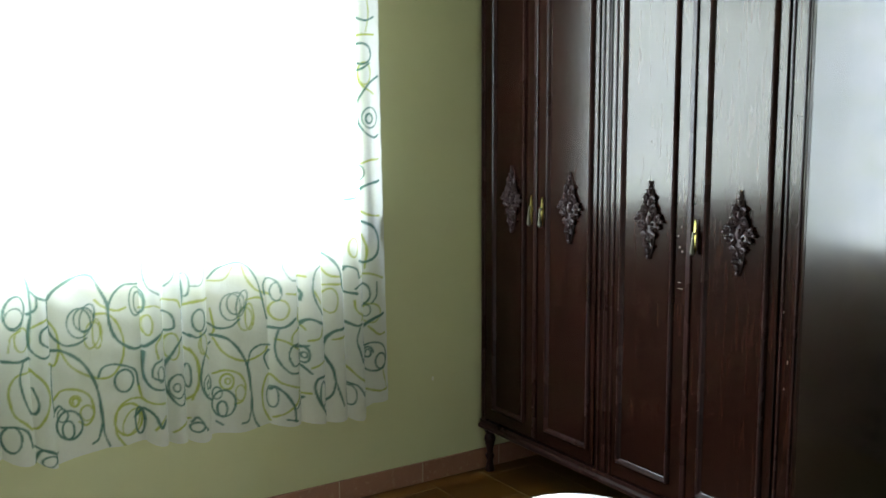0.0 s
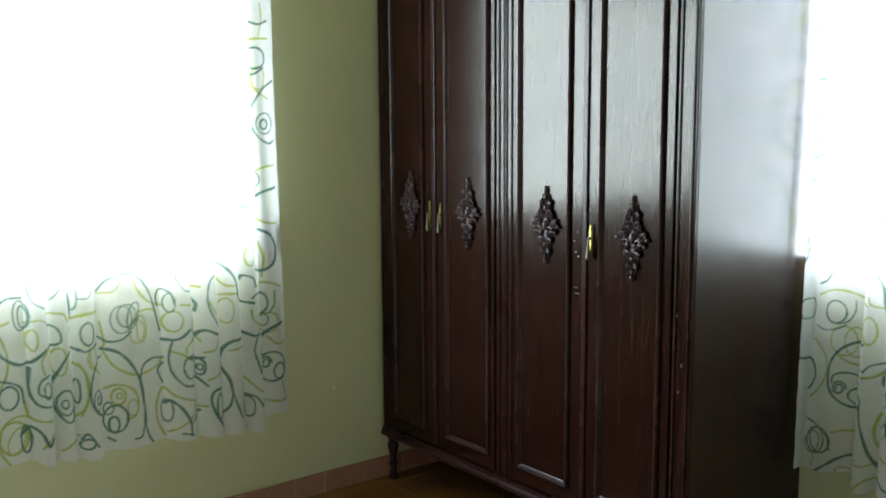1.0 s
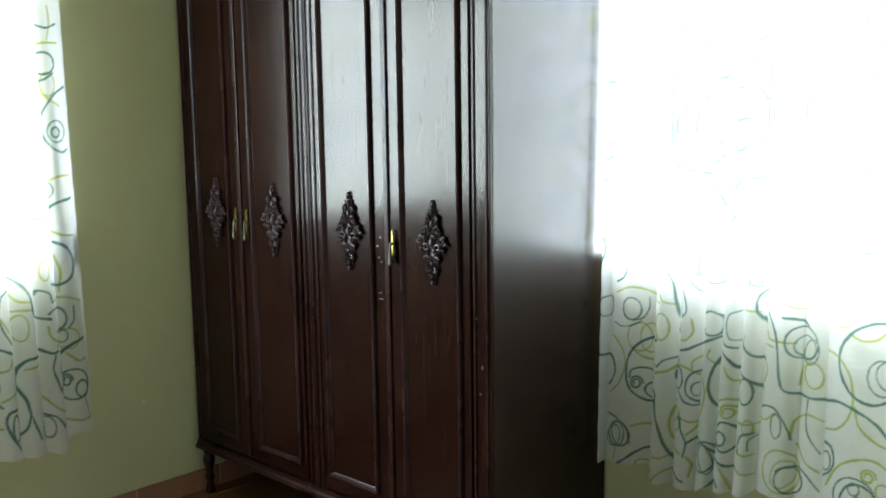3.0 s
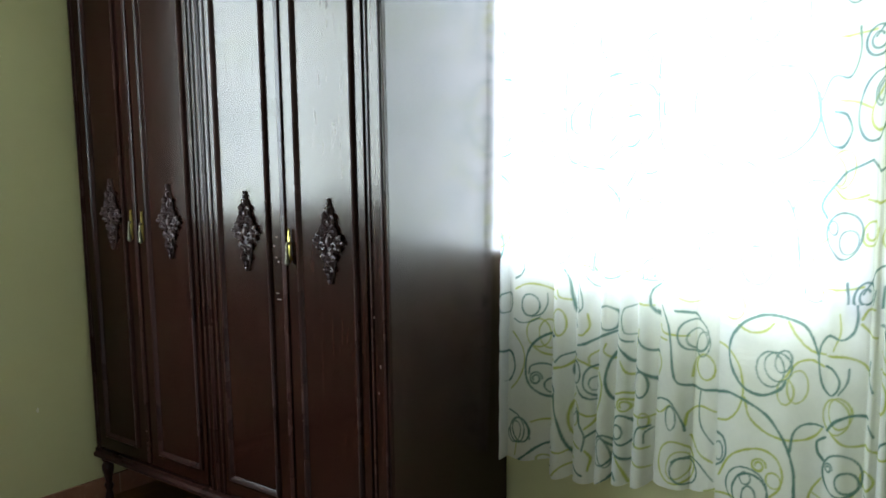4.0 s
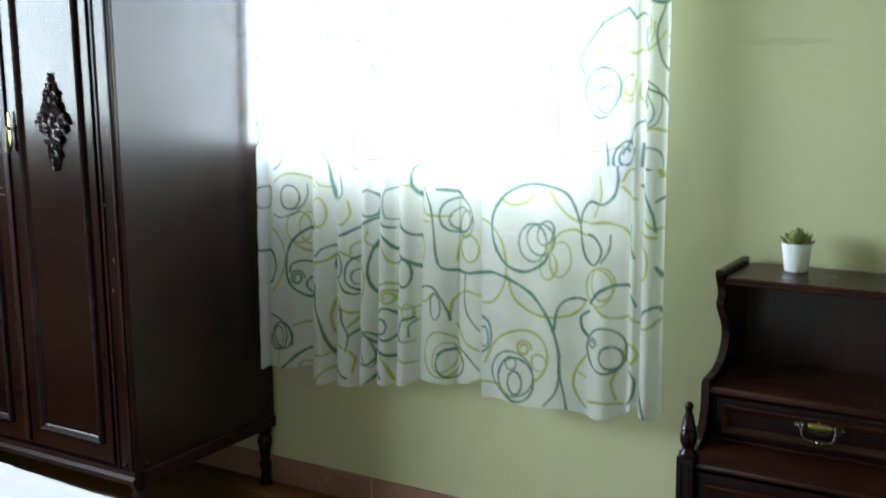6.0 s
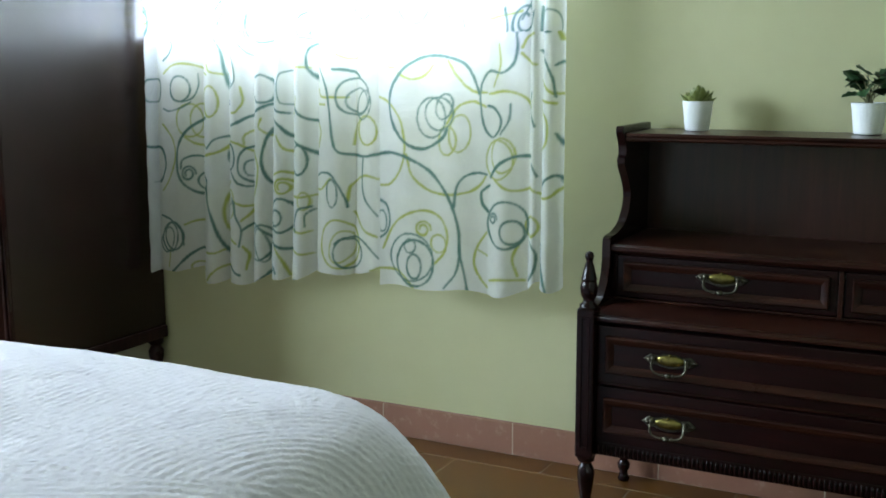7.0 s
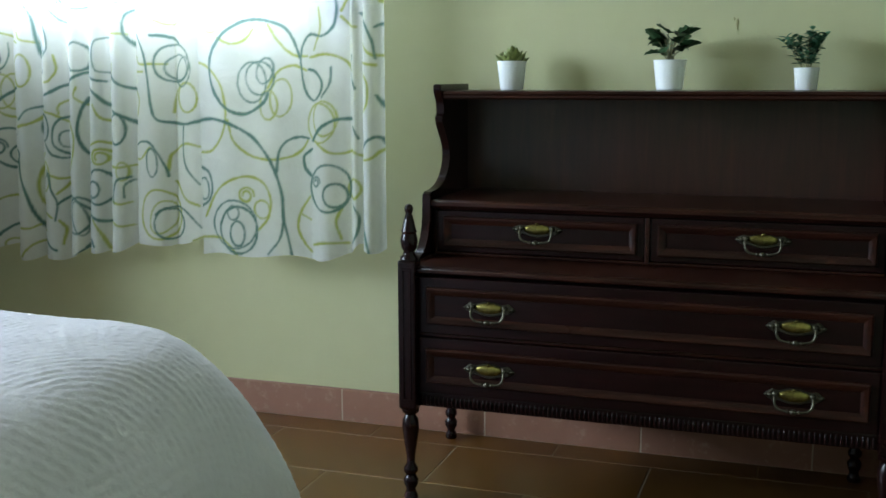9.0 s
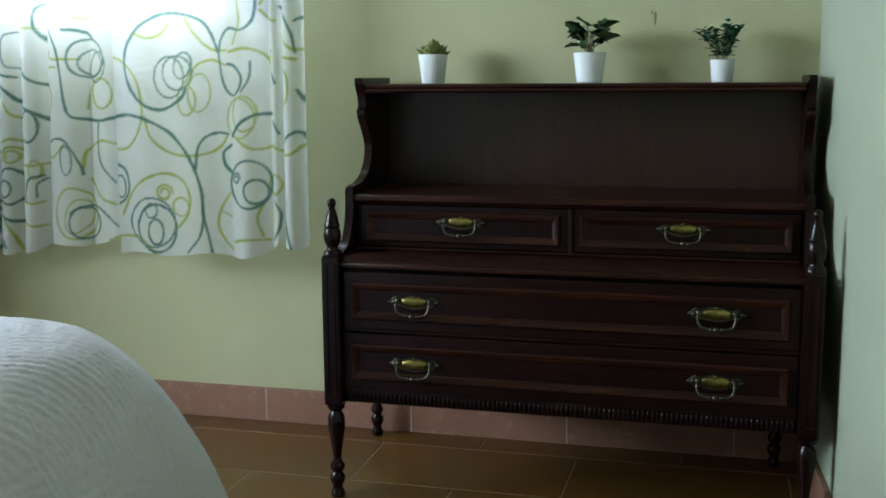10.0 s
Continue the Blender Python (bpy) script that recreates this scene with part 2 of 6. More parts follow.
def solid(name, bm, mat, label, category, kind="structure", smooth=False):
    o = new(name, to_mesh(name, bm, mat, smooth))
    BASE[o.name] = Vector((0, 0, 0))
    return tagged(o, label, category, "", kind)


def add_box(bm, x0, x1, y0, y1, z0, z1, bevel=0.0):
    r = bmesh.ops.create_cube(bm, size=1)
    vs = r["verts"]
    bmesh.ops.scale(bm, vec=(x1 - x0, y1 - y0, z1 - z0), verts=vs)
    bmesh.ops.translate(bm, vec=((x0 + x1) / 2, (y0 + y1) / 2, (z0 + z1) / 2), verts=vs)
    if bevel:
        es = list({e for v in vs for e in v.link_edges})
        bmesh.ops.bevel(bm, geom=es, offset=bevel, segments=2, affect="EDGES", profile=0.6)
    return bm


def box(x0, x1, y0, y1, z0, z1, bevel=0.0):
    return add_box(bmesh.new(), x0, x1, y0, y1, z0, z1, bevel)


def add_lathe(bm, profile, cx, cy, cz, seg=20):
    rings = []
    for r, z in profile:
        rings.append([bm.verts.new((cx + r * math.cos(2 * math.pi * i / seg), cy + r * math.sin(2 * math.pi * i / seg), cz + z)) for i in range(seg)])
    for a, b in zip(rings, rings[1:]):
        for i in range(seg):
            bm.faces.new((a[i], a[(i + 1) % seg], b[(i + 1) % seg], b[i]))
    bm.faces.new(list(reversed(rings[0])))
    bm.faces.new(rings[-1])
    return bm


def add_tube(bm, pts, radius, seg=8):
    """A tube along points; radius is a number or one for each point."""
    pts = [Vector(p) for p in pts]
    rad = radius if isinstance(radius, (list, tuple)) else [radius] * len(pts)
    rings, side = [], None
    for i, p in enumerate(pts):
        d = (pts[min(i + 1, len(pts) - 1)] - pts[max(i - 1, 0)]).normalized()
        if side is None:
            side = d.cross(Vector((0.3, 0.9, 0.2))).normalized()
        side = (side - d * side.dot(d)).normalized()
        up = d.cross(side)
        rings.append([bm.verts.new(p + rad[i] * (math.cos(2 * math.pi * k / seg) * side + math.sin(2 * math.pi * k / seg) * up)) for k in range(seg)])
    for a, b in zip(rings, rings[1:]):
        for k in range(seg):
            bm.faces.new((a[k], a[(k + 1) % seg], b[(k + 1) % seg], b[k]))
    bm.faces.new(list(reversed(rings[0])))
    bm.faces.new(rings[-1])
    return bm


def add_ring(bm, x0, x1, z0, z1, yf, profile):
    """A mitred moulding round a rectangle on a face that looks towards -y: profile of (inset, proud)."""
    loops = []
    for d, h in profile:
        loops.append([bm.verts.new(v) for v in ((x0 + d, yf - h, z0 + d), (x1 - d, yf - h, z0 + d), (x1 - d, yf - h, z1 - d), (x0 + d, yf - h, z1 - d))])
    for a, b in zip(loops, loops[1:]):
        for i in range(4):
            bm.faces.new((a[i], a[(i + 1) % 4], b[(i + 1) % 4], b[i]))
    return bm


def add_strip(bm, section, axis_pts):
    """Sweeps a closed section of (out, up) along x from axis_pts[0] to [1]; out is towards -y."""
    (xa, ya, za), (xb, yb, zb) = axis_pts
    a = [bm.verts.new((xa, ya - o, za + u)) for o, u in section]
    b = [bm.verts.new((xb, yb - o, zb + u)) for o, u in section]
    n = len(section)
    for i in range(n):
        bm.faces.new((a[i], a[(i + 1) % n], b[(i + 1) % n], b[i]))
    bm.faces.new(list(reversed(a)))
    bm.faces.new(b)
    return bm


def add_prism(bm, outline, x0, x1):
    """A plate across x from an outline of (y, z)."""
    a = [bm.verts.new((x0, y, z)) for y, z in outline]
    b = [bm.verts.new((x1, y, z)) for y, z in outline]
    n = len(outline)
    for i in range(n):
        bm.faces.new((a[i], a[(i + 1) % n], b[(i + 1) % n], b[i]))
    bm.faces.new(list(reversed(a)))
    bm.faces.new(b)
    return bm


def add_ball(bm, at, sx, sy, sz, turn=0.0, seg=8):
    r = bmesh.ops.create_uvsphere(bm, u_segments=seg, v_segments=max(5, seg // 2 + 1), radius=1)
    m = Matrix.Translation(at) @ Matrix.Rotation(turn, 4, "Y") @ Matrix.Diagonal((sx, sy, sz, 1))
    bmesh.ops.transform(bm, matrix=m, verts=r["verts"])
    return bm


def smooth_curve(pts, n):
    """Catmull-Rom through points of two or three numbers."""
    p = [np.array(q, float) for q in pts]
    p = [2 * p[0] - p[1]] + p + [2 * p[-1] - p[-2]]
    out = []
    for i in range(1, len(p) - 2):
        for k in range(n):
            u = k / n
            out.append(0.5 * (2 * p[i] + (p[i + 1] - p[i - 1]) * u + (2 * p[i - 1] - 5 * p[i] + 4 * p[i + 1] - p[i + 2]) * u * u
                              + (3 * p[i] - p[i - 1] - 3 * p[i + 1] + p[i + 2]) * u ** 3))
    out.append(p[-2])
    return out


# ---------------------------------------------------------------- room shell
ROOM_H, BACK, THICK = 2.60, -5.6, 0.24
XC0, XC_SLOPE = 1.337, 0.062           # wall beside the dresser


def wall_with_opening_y(name, x0, x1, win, label):
    bm = bmesh.new()
    wx0, wx1, wz0, wz1 = win
    for b in ((x0, x1, 0, THICK, -0.1, wz0), (x0, x1, 0, THICK, wz1, ROOM_H), (x0, wx0, 0, THICK, wz0, wz1), (wx1, x1, 0, THICK, wz0, wz1)):
        add_box(bm, *b)
    return solid(name, bm, M_WALL, label, "wall")


wall_with_opening_y("wall_north", XA - THICK, 1.7, WIN_B, "pale green painted plaster wall with a window opening")
bm = bmesh.new()
y0, y1, z0, z1 = WIN_A
for b in ((BACK, 0, -0.1, z0), (BACK, 0, z1, ROOM_H), (BACK, y0, z0, z1), (y1, 0, z0, z1)):
    add_box(bm, XA - THICK, XA, b[0], b[1], b[2], b[3])
solid("wall_west", bm, M_WALL, "pale green painted plaster wall with a window opening", "wall")
bm = bmesh.new()
xe = XC0 - XC_SLOPE * BACK
vs = [(XC0, 0), (xe, BACK), (xe + 0.3, BACK), (XC0 + 0.3, 0)]
lo = [bm.verts.new((x, y, -0.1)) for x, y in vs]
hi = [bm.verts.new((x, y, ROOM_H)) for x, y in vs]
for i in range(4):
    bm.faces.new((lo[i], lo[(i + 1) % 4], hi[(i + 1) % 4], hi[i]))
bm.faces.new(lo), bm.faces.new(hi)
solid("wall_east", bm, M_WALL_E, "green painted plaster wall beside the chest, cool window light in its colour", "wall")
solid("wall_south", box(XA - THICK, 1.9, BACK - THICK, BACK, -0.1, ROOM_H), M_WALL, "pale green painted plaster wall", "wall")
solid("ceiling", box(XA - THICK, 1.9, BACK - THICK, THICK, ROOM_H, ROOM_H + 0.15), M_CEIL, "dark beige ceiling out of view, toned down to cut bounced light", "ceiling")
floor = solid("floor", box(XA - THICK, 1.9, BACK - THICK, THICK, -0.15, -0.0010), M_GROUT, "brown glazed floor tiles with pale grout joints", "floor")


def window(name, m, w_, h_):
    """A white casement window in a pose whose x runs along the wall and y outwards."""
    e = thing(name, m.translation, "white framed casement window behind the curtain", "window", "", "structure")
    e.matrix_basis = m
    b0 = Vector((0, 0, 0))
    BASE[e.name] = b0
    hw = w_ / 2
    bm_ = bmesh.new()
    for bx in ((-hw, hw, 0, 0.05, 0, 0.06), (-hw, hw, 0, 0.05, h_ - 0.06, h_), (-hw, -hw + 0.06, 0, 0.05, 0.06, h_ - 0.06), (hw - 0.06, hw, 0, 0.05, 0.06, h_ - 0.06), (-0.04, 0.04, 0, 0.05, 0.06, h_ - 0.06)):
        add_box(bm_, *bx, 0.004)
    part("window_frame", bm_, M_FRAME, e)
    for s in (-1, 1):
        g = part("pane", box(min(s * 0.04, s * (hw - 0.06)), max(s * 0.04, s * (hw - 0.06)), 0.022, 0.028, 0.06, h_ - 0.06), M_GLASS, e)
        g.visible_shadow = False
    part("window_sill", box(-hw, hw, -0.14, -0.002, -0.002, 0.016, 0.004), M_FRAME, e)
    return e


window("window_1", pose((WIN_B[0] + WIN_B[1]) / 2, 0.16, WIN_B[2]), WIN_B[1] - WIN_B[0], WIN_B[3] - WIN_B[2])
window("window_2", pose(XA - 0.16, (WIN_A[0] + WIN_A[1]) / 2, WIN_A[2], 0, 0, 90), WIN_A[1] - WIN_A[0], WIN_A[3] - WIN_A[2])


def winder(at, turn):
    """Strap winder of a roller shutter: rounded box with the strap going up."""
    e = thing("shutter_strap_winder", at, "grey plastic shutter strap winder on the green wall", "strap winder", "strap winders")
    e.matrix_basis = Matrix.Translation(at) @ Matrix.Rotation(radians(turn), 4, "Z")
    BASE[e.name] = Vector((0, 0, 0))
    bm_ = bmesh.new()
    add_prism(bm_, [(-0.0, -0.07), (-0.03, -0.065), (-0.045, -0.03), (-0.045, 0.03), (-0.03, 0.055), (0.0, 0.06)], -0.022, 0.022)
    bmesh.ops.bevel(bm_, geom=bm_.edges, offset=0.004, segments=2, affect="EDGES")
    part("housing", bm_, M_PLASTIC, e, "", 40)
    part("strap", box(-0.009, 0.009, -0.016, -0.0145, 0.05, 1.1), M_PLASTIC, e, "woven grey strap")
    return e


winder((0.012, -0.001, 1.11), 0)
winder((XA + 0.001, -1.13, 1.11), 90)

# ---------------------------------------------------------------- wardrobe
WX0, WX1, WYF, WYB = -2.80, -1.168, -0.605, -0.014
WTOP = 2.16


def wardrobe():
    t = thing("wardrobe", ((WX0 + WX1) / 2, (WYF + WYB) / 2, 0), "tall dark lacquered four-door wooden wardrobe with carved ornaments", "wardrobe")
    z0 = 0.235
    part("side_panel", box(WX0, WX0 + 0.025, WYF + 0.012, WYB, z0, WTOP - 0.08, 0.002), M_WARD, t)
    part("side_panel", box(WX1 - 0.025, WX1, WYF + 0.012, WYB, z0, WTOP - 0.08, 0.002), M_WARD_SIDE, t)
    part("back_panel", box(WX0 + 0.025, WX1 - 0.025, WYB - 0.012, WYB, z0, WTOP - 0.08), M_WARD, t)
    part("top_panel", box(WX0, WX1, WYF + 0.012, WYB, WTOP - 0.08, WTOP - 0.05), M_WARD, t)
    part("bottom_panel", box(WX0, WX1, WYF + 0.03, WYB, z0 - 0.02, z0), M_WARD, t)
    bm_ = bmesh.new()
    add_strip(bm_, [(-0.02, 0), (0.014, 0), (0.022, 0.012), (0.014, 0.03), (0.03, 0.05), (0.03, 0.066), (-0.02, 0.066)], ((WX0 - 0.02, WYF, WTOP - 0.066), (WX1 + 0.02, WYF, WTOP - 0.066)))
    part("cornice", bm_, M_WARD_TRIM, t)
    # plinth rail on the front and the sides, with a bead along its lower edge
    bm_ = bmesh.new()
    add_strip(bm_, [(-0.03, 0), (0.006, 0), (0.014, 0.006), (0.014, 0.018), (0.004, 0.026), (0.004, 0.04), (-0.03, 0.04)], ((WX0, WYF, z0 - 0.04), (WX1, WYF, z0 - 0.04)))
    part("front_rail", bm_, M_WARD_TRIM, t)
    for xa, s in ((WX0, -1), (WX1, 1)):
        part("side_rail", box(min(xa - s * 0.03, xa + s * 0.008), max(xa - s * 0.03, xa + s * 0.008), WYF + 0.02, WYB, z0 - 0.04, z0 - 0.002, 0.006), M_WARD_TRIM, t)
    # turned feet
    prof = [(0.018, 0), (0.022, 0.006), (0.016, 0.03), (0.013, 0.05), (0.020, 0.07), (0.013, 0.085), (0.017, 0.11), (0.024, 0.14), (0.024, 0.155), (0.016, 0.17), (0.024, 0.18), (0.026, 0.198)]
    for fx in (WX0 + 0.026, WX1 - 0.022):
        for fy in (WYF + 0.03, WYB - 0.026):
            part("foot", add_lathe(bmesh.new(), prof, fx, fy, 0.0), M_WARD_TRIM, t, "", 50)
    # uprights of the carcass
    for xa, xb in ((WX0 + 0.002, -2.755), (-2.065, -1.962), (-1.243, WX1 - 0.001)):
        u = part("upright", box(xa, xb, WYF, WYF + 0.03, z0, WTOP - 0.066, 0.003), M_WARD, t)
        for xm in ((xa + 0.012, xb - 0.012) if xb - xa < 0.08 else (xa + 0.018, (xa + xb) / 2 - 0.006, (xa + xb) / 2 + 0.006, xb - 0.018)):
            part("bead", box(xm - 0.0035, xm + 0.0035, WYF - 0.005, WYF + 0.002, z0, WTOP - 0.07, 0.002), M_WARD_TRIM, u)
    for sx, sy in ((WX1 - 0.034, WYF - 0.004), (WX1 - 0.016, WYF - 0.004), (WX1 + 0.003, WYF + 0.036)):
        part("stud", add_ball(bmesh.new(), (sx, sy, z0 + 0.016), 0.006, 0.006, 0.006), M_WARD_TRIM, t, "", 60)
    top = 2.085
    doors = ((-2.752, -2.422, -2.690, -2.497), (-2.418, -2.068, -2.342, -2.105), (-1.959, -1.611, -1.926, -1.688), (-1.607, -1.246, -1.535, -1.293))
    made = []
    for xa, xb, pa, pb in doors:
        d = part("door", box(xa, xb, WYF - 0.006, WYF + 0.016, z0 + 0.012, top + 0.02, 0.0025), M_WARD, t)
        bm_ = bmesh.new()
        add_ring(bm_, pa - 0.012, pb + 0.012, 0.300, 2.066, WYF - 0.006, [(0.0, 0.0), (0.001, 0.008), (0.006, 0.012), (0.013, 0.009), (0.017, 0.003), (0.021, 0.0005)])
        part("panel_moulding", bm_, M_WARD_TRIM, d, "reddish raised moulding", 30)
        made.append(d)
    # strip that covers the gap between two doors
    part("cover_strip", box(-2.430, -2.410, WYF - 0.013, WYF - 0.0065, z0 + 0.02, top, 0.003), M_WARD_TRIM, made[0])
    part("cover_strip", box(-1.619, -1.599, WYF - 0.013, WYF - 0.0065, z0 + 0.02, top, 0.003), M_WARD_TRIM, made[2])
    for d, xc in zip(made, (-2.570, -2.212, -1.793, -1.399)):
        part("carved_ornament", ornament(xc, 1.203), M_CARVE, d, "carved foliate lozenge ornament", 60)
    for d, xc in ((made[0], -2.440), (made[1], -2.372), (made[3], -1.578)):
        pull(d, xc, 1.168)
    # marks where a fourth pull has been: screw holes and rubbed lacquer
    rnd = random.Random(5)
    for (xm, zm) in ((-1.646, 1.196), (-1.652, 1.128), (-1.641, 1.115), (-1.660, 1.165)):
        bm_ = bmesh.new()
        add_ball(bm_, (xm, WYF - 0.0065, zm), 0.003 + 0.002 * rnd.random(), 0.0012, 0.004)
        part("worn_mark", bm_, M_SCRATCH, made[2])
    for (xm, zm, l, tilt) in ((-1.645, 0.99, 0.022, 0), (-1.650, 1.01, 0.014, 0), (-1.225, 0.986, 0.008, 1), (-1.203, 0.835, 0.012, 1), (-1.212, 0.75, 0.007, 1), (-1.230, 1.06, 0.006, 1)):
        par = made[2] if not tilt else t
        yy = WYF - 0.0075 if not tilt else WYF - 0.0015
        bm_ = box(xm - l / 2, xm + l / 2, yy, yy + 0.002, zm - 0.0015, zm + 0.0015, 0.0006) if not tilt else box(xm - 0.002, xm + 0.002, yy, yy + 0.002, zm - l / 2, zm + l / 2, 0.0006)
        part("scratch", bm_, M_SCRATCH, par)
    return t


def ornament(xc, zc):
    """A symmetrical carved lozenge of scrolls, leaves and beads, 0.15 by 0.28 m."""
    bm_ = bmesh.new()
    yb = WYF - 0.006
    rnd = random.Random(3)
    half = [(0.0, 0.139), (0.012, 0.118), (0.022, 0.095), (0.026, 0.07), (0.030, 0.045), (0.045, 0.03), (0.066, 0.016), (0.072, 0.0), (0.064, -0.016), (0.045, -0.032), (0.034, -0.05), (0.028, -0.078), (0.020, -0.105), (0.010, -0.125), (0.0, -0.138)]
    out = half + [(-x, z) for x, z in reversed(half[1:-1])]
    a = [bm_.verts.new((xc + 0.64 * x, yb, zc + z * 0.98)) for x, z in out]
    b = [bm_.verts.new((xc + 0.48 * x, yb - 0.006, zc + z * 0.95)) for x, z in out]
    n = len(out)
    for i in range(n):
        bm_.faces.new((a[i], a[(i + 1) % n], b[(i + 1) % n], b[i]))
    bm_.faces.new(b)
    for i in range(115):
        v = rnd.uniform(-0.120, 0.108)
        lim = np.interp(v, [-0.138, -0.078, -0.03, 0.0, 0.03, 0.07, 0.139], [0.002, 0.019, 0.036, 0.062, 0.036, 0.020, 0.002])
        u = rnd.uniform(0.0, 1.0) ** 0.7 * lim
        s = rnd.uniform(0.0028, 0.0068) * min(1.0, 0.35 + lim / 0.04)
        ang = rnd.uniform(-1.2, 1.2) * min(1.0, lim / 0.04)
        for sg in (-1, 1):
            add_ball(bm_, (xc + sg * u, yb - 0.008 - 0.004 * rnd.random(), zc + v), s * 0.55, 0.006, s * 1.5, sg * ang, 6)
    for v, u, r, k in ((0.075, 0.016, 0.011, 1), (0.045, 0.022, 0.013, -1), (0.008, 0.041, 0.014, 1), (-0.012, 0.026, 0.014, -1), (-0.05, 0.02, 0.012, 1), (-0.085, 0.013, 0.009, -1)):
        for sg in (-1, 1):
            pts = []
            for j in range(15):
                th = j / 14 * 2 * math.pi * 1.3
                rr = r * (1 - 0.55 * j / 14)
                pts.append((xc + sg * (u + rr * math.cos(th * k)), yb - 0.011, zc + v + rr * math.sin(th * k)))
            add_tube(bm_, pts, 0.0032, 5)
    for v, s in ((0.130, 0.0045), (0.116, 0.0062), (0.098, 0.008), (0.0, 0.013), (-0.125, 0.007), (-0.105, 0.009), (0.06, 0.009), (-0.065, 0.009)):
        add_ball(bm_, (xc, yb - 0.009, zc + v), s * 0.8, s * 0.75, s * 1.35, 0, 8)
    for sg in (-1, 1):
        add_ball(bm_, (xc + sg * 0.061, yb - 0.009, zc), 0.007, 0.007, 0.007)
        add_ball(bm_, (xc + sg * 0.050, yb - 0.009, zc + 0.02), 0.006, 0.006, 0.006)
        add_ball(bm_, (xc + sg * 0.048, yb - 0.009, zc - 0.02), 0.006, 0.006, 0.006)
    return bm_


def pull(parent, xc, zc):
    """Brass drop pull: pointed back plate, keyhole boss and a swinging drop."""
    y = WYF - 0.0135
    half = [(0.0, 0.064), (0.0035, 0.056), (0.0030, 0.046), (0.0060, 0.036), (0.0045, 0.026), (0.0085, 0.012), (0.0055, -0.002), (0.0040, -0.018), (0.0075, -0.034), (0.0040, -0.046), (0.0, -0.052)]
    out = half + [(-x, z) for x, z in reversed(half[1:-1])]
    bm_ = bmesh.new()
    a = [bm_.verts.new((xc + x, y, zc + z)) for x, z in out]
    b = [bm_.verts.new((xc + 0.85 * x, y - 0.004, zc + 0.96 * z)) for x, z in out]
    n = len(out)
    for i in range(n):
        bm_.faces.new((a[i], a[(i + 1) % n], b[(i + 1) % n], b[i]))
    bm_.faces.new(b), bm_.faces.new(list(reversed(a)))
    p = part("handle_plate", bm_, M_BRASS_W, parent, "worn bright brass plate")
    bm_ = bmesh.new()
    add_ball(bm_, (xc, y - 0.008, zc + 0.016), 0.006, 0.006, 0.006)
    pts = [(xc, y - 0.012, zc + 0.014), (xc + 0.002, y - 0.014, zc - 0.005), (xc, y - 0.013, zc - 0.025), (xc, y - 0.012, zc - 0.045)]
    add_tube(bm_, smooth_curve(pts, 4), [0.0036 + 0.0052 * (i / 12) ** 1.5 for i in range(13)], 8)
    add_ball(bm_, (xc, y - 0.012, zc - 0.047), 0.0095, 0.008, 0.010)
    part("drop", bm_, M_BRONZE, p, "dark tarnished drop", 60)


wardrobe()

# ---------------------------------------------------------------- chest of drawers with a shelf top
DX0, DX1, DYF = 0.378, 1.294, -0.44    # lower body between its posts
UX0, UX1, UYF = 0.358, 1.300, -0.285   # upper body


def bail_meshes():
    """Meshes of one bat-wing drawer pull, round its own centre: plate, boss, bail."""
    half = [(0.0, 0.015), (0.012, 0.0145), (0.024, 0.010), (0.032, 0.0095), (0.041, 0.012), (0.049, 0.006), (0.0565, 0.0), (0.049, -0.006), (0.041, -0.011), (0.032, -0.009), (0.024, -0.012), (0.012, -0.0155), (0.0, -0.017)]
    out = half + [(-x, z) for x, z in reversed(half[1:-1])]
    bm_ = bmesh.new()
    a = [bm_.verts.new((x, 0, z)) for x, z in out]
    b = [bm_.verts.new((0.93 * x, -0.0035, 0.88 * z)) for x, z in out]
    n = len(out)
    for i in range(n):
        bm_.faces.new((a[i], a[(i + 1) % n], b[(i + 1) % n], b[i]))
    bm_.faces.new(b), bm_.faces.new(list(reversed(a)))
    for s in (-1, 1):
        for px, pz, pr in ((0.043, 0.0, 0.006), (0.036, 0.005, 0.004), (0.050, 0.001, 0.004)):
            add_ball(bm_, (s * px, -0.004, pz), pr, 0.003, pr * 0.8, 0, 8)
    plate = to_mesh("handle_plate", bm_, M_BRONZE, 50)
    bm_ = bmesh.new()
    add_ball(bm_, (0, -0.003, 0.001), 0.030, 0.006, 0.0115, 0, 14)
    add_ball(bm_, (0, -0.005, 0.013), 0.004, 0.004, 0.003, 0, 8)
    boss = to_mesh("boss", bm_, M_BRASS, 70)
    bm_ = bmesh.new()
    pts = smooth_curve([(-0.034, -0.004, 0.003), (-0.035, -0.014, -0.002), (-0.034, -0.018, -0.014), (-0.027, -0.019, -0.0225), (-0.012, -0.019, -0.0255), (0, -0.019, -0.0262), (0.012, -0.019, -0.0255), (0.027, -0.019, -0.0225), (0.034, -0.018, -0.014), (0.035, -0.014, -0.002), (0.034, -0.004, 0.003)], 4)
    add_tube(bm_, pts, 0.0026, 8)
    add_ball(bm_, (0, -0.019, -0.0262), 0.007, 0.0055, 0.0055, 0, 10)
    for s in (-1, 1):
        add_ball(bm_, (s * 0.0105, -0.019, -0.0257), 0.0035, 0.004, 0.004)
        add_ball(bm_, (s * 0.034, -0.006, 0.003), 0.0055, 0.006, 0.0055)
    bail = to_mesh("bail", bm_, M_BRONZE, 60)
    return plate, boss, bail


BAIL = bail_meshes()


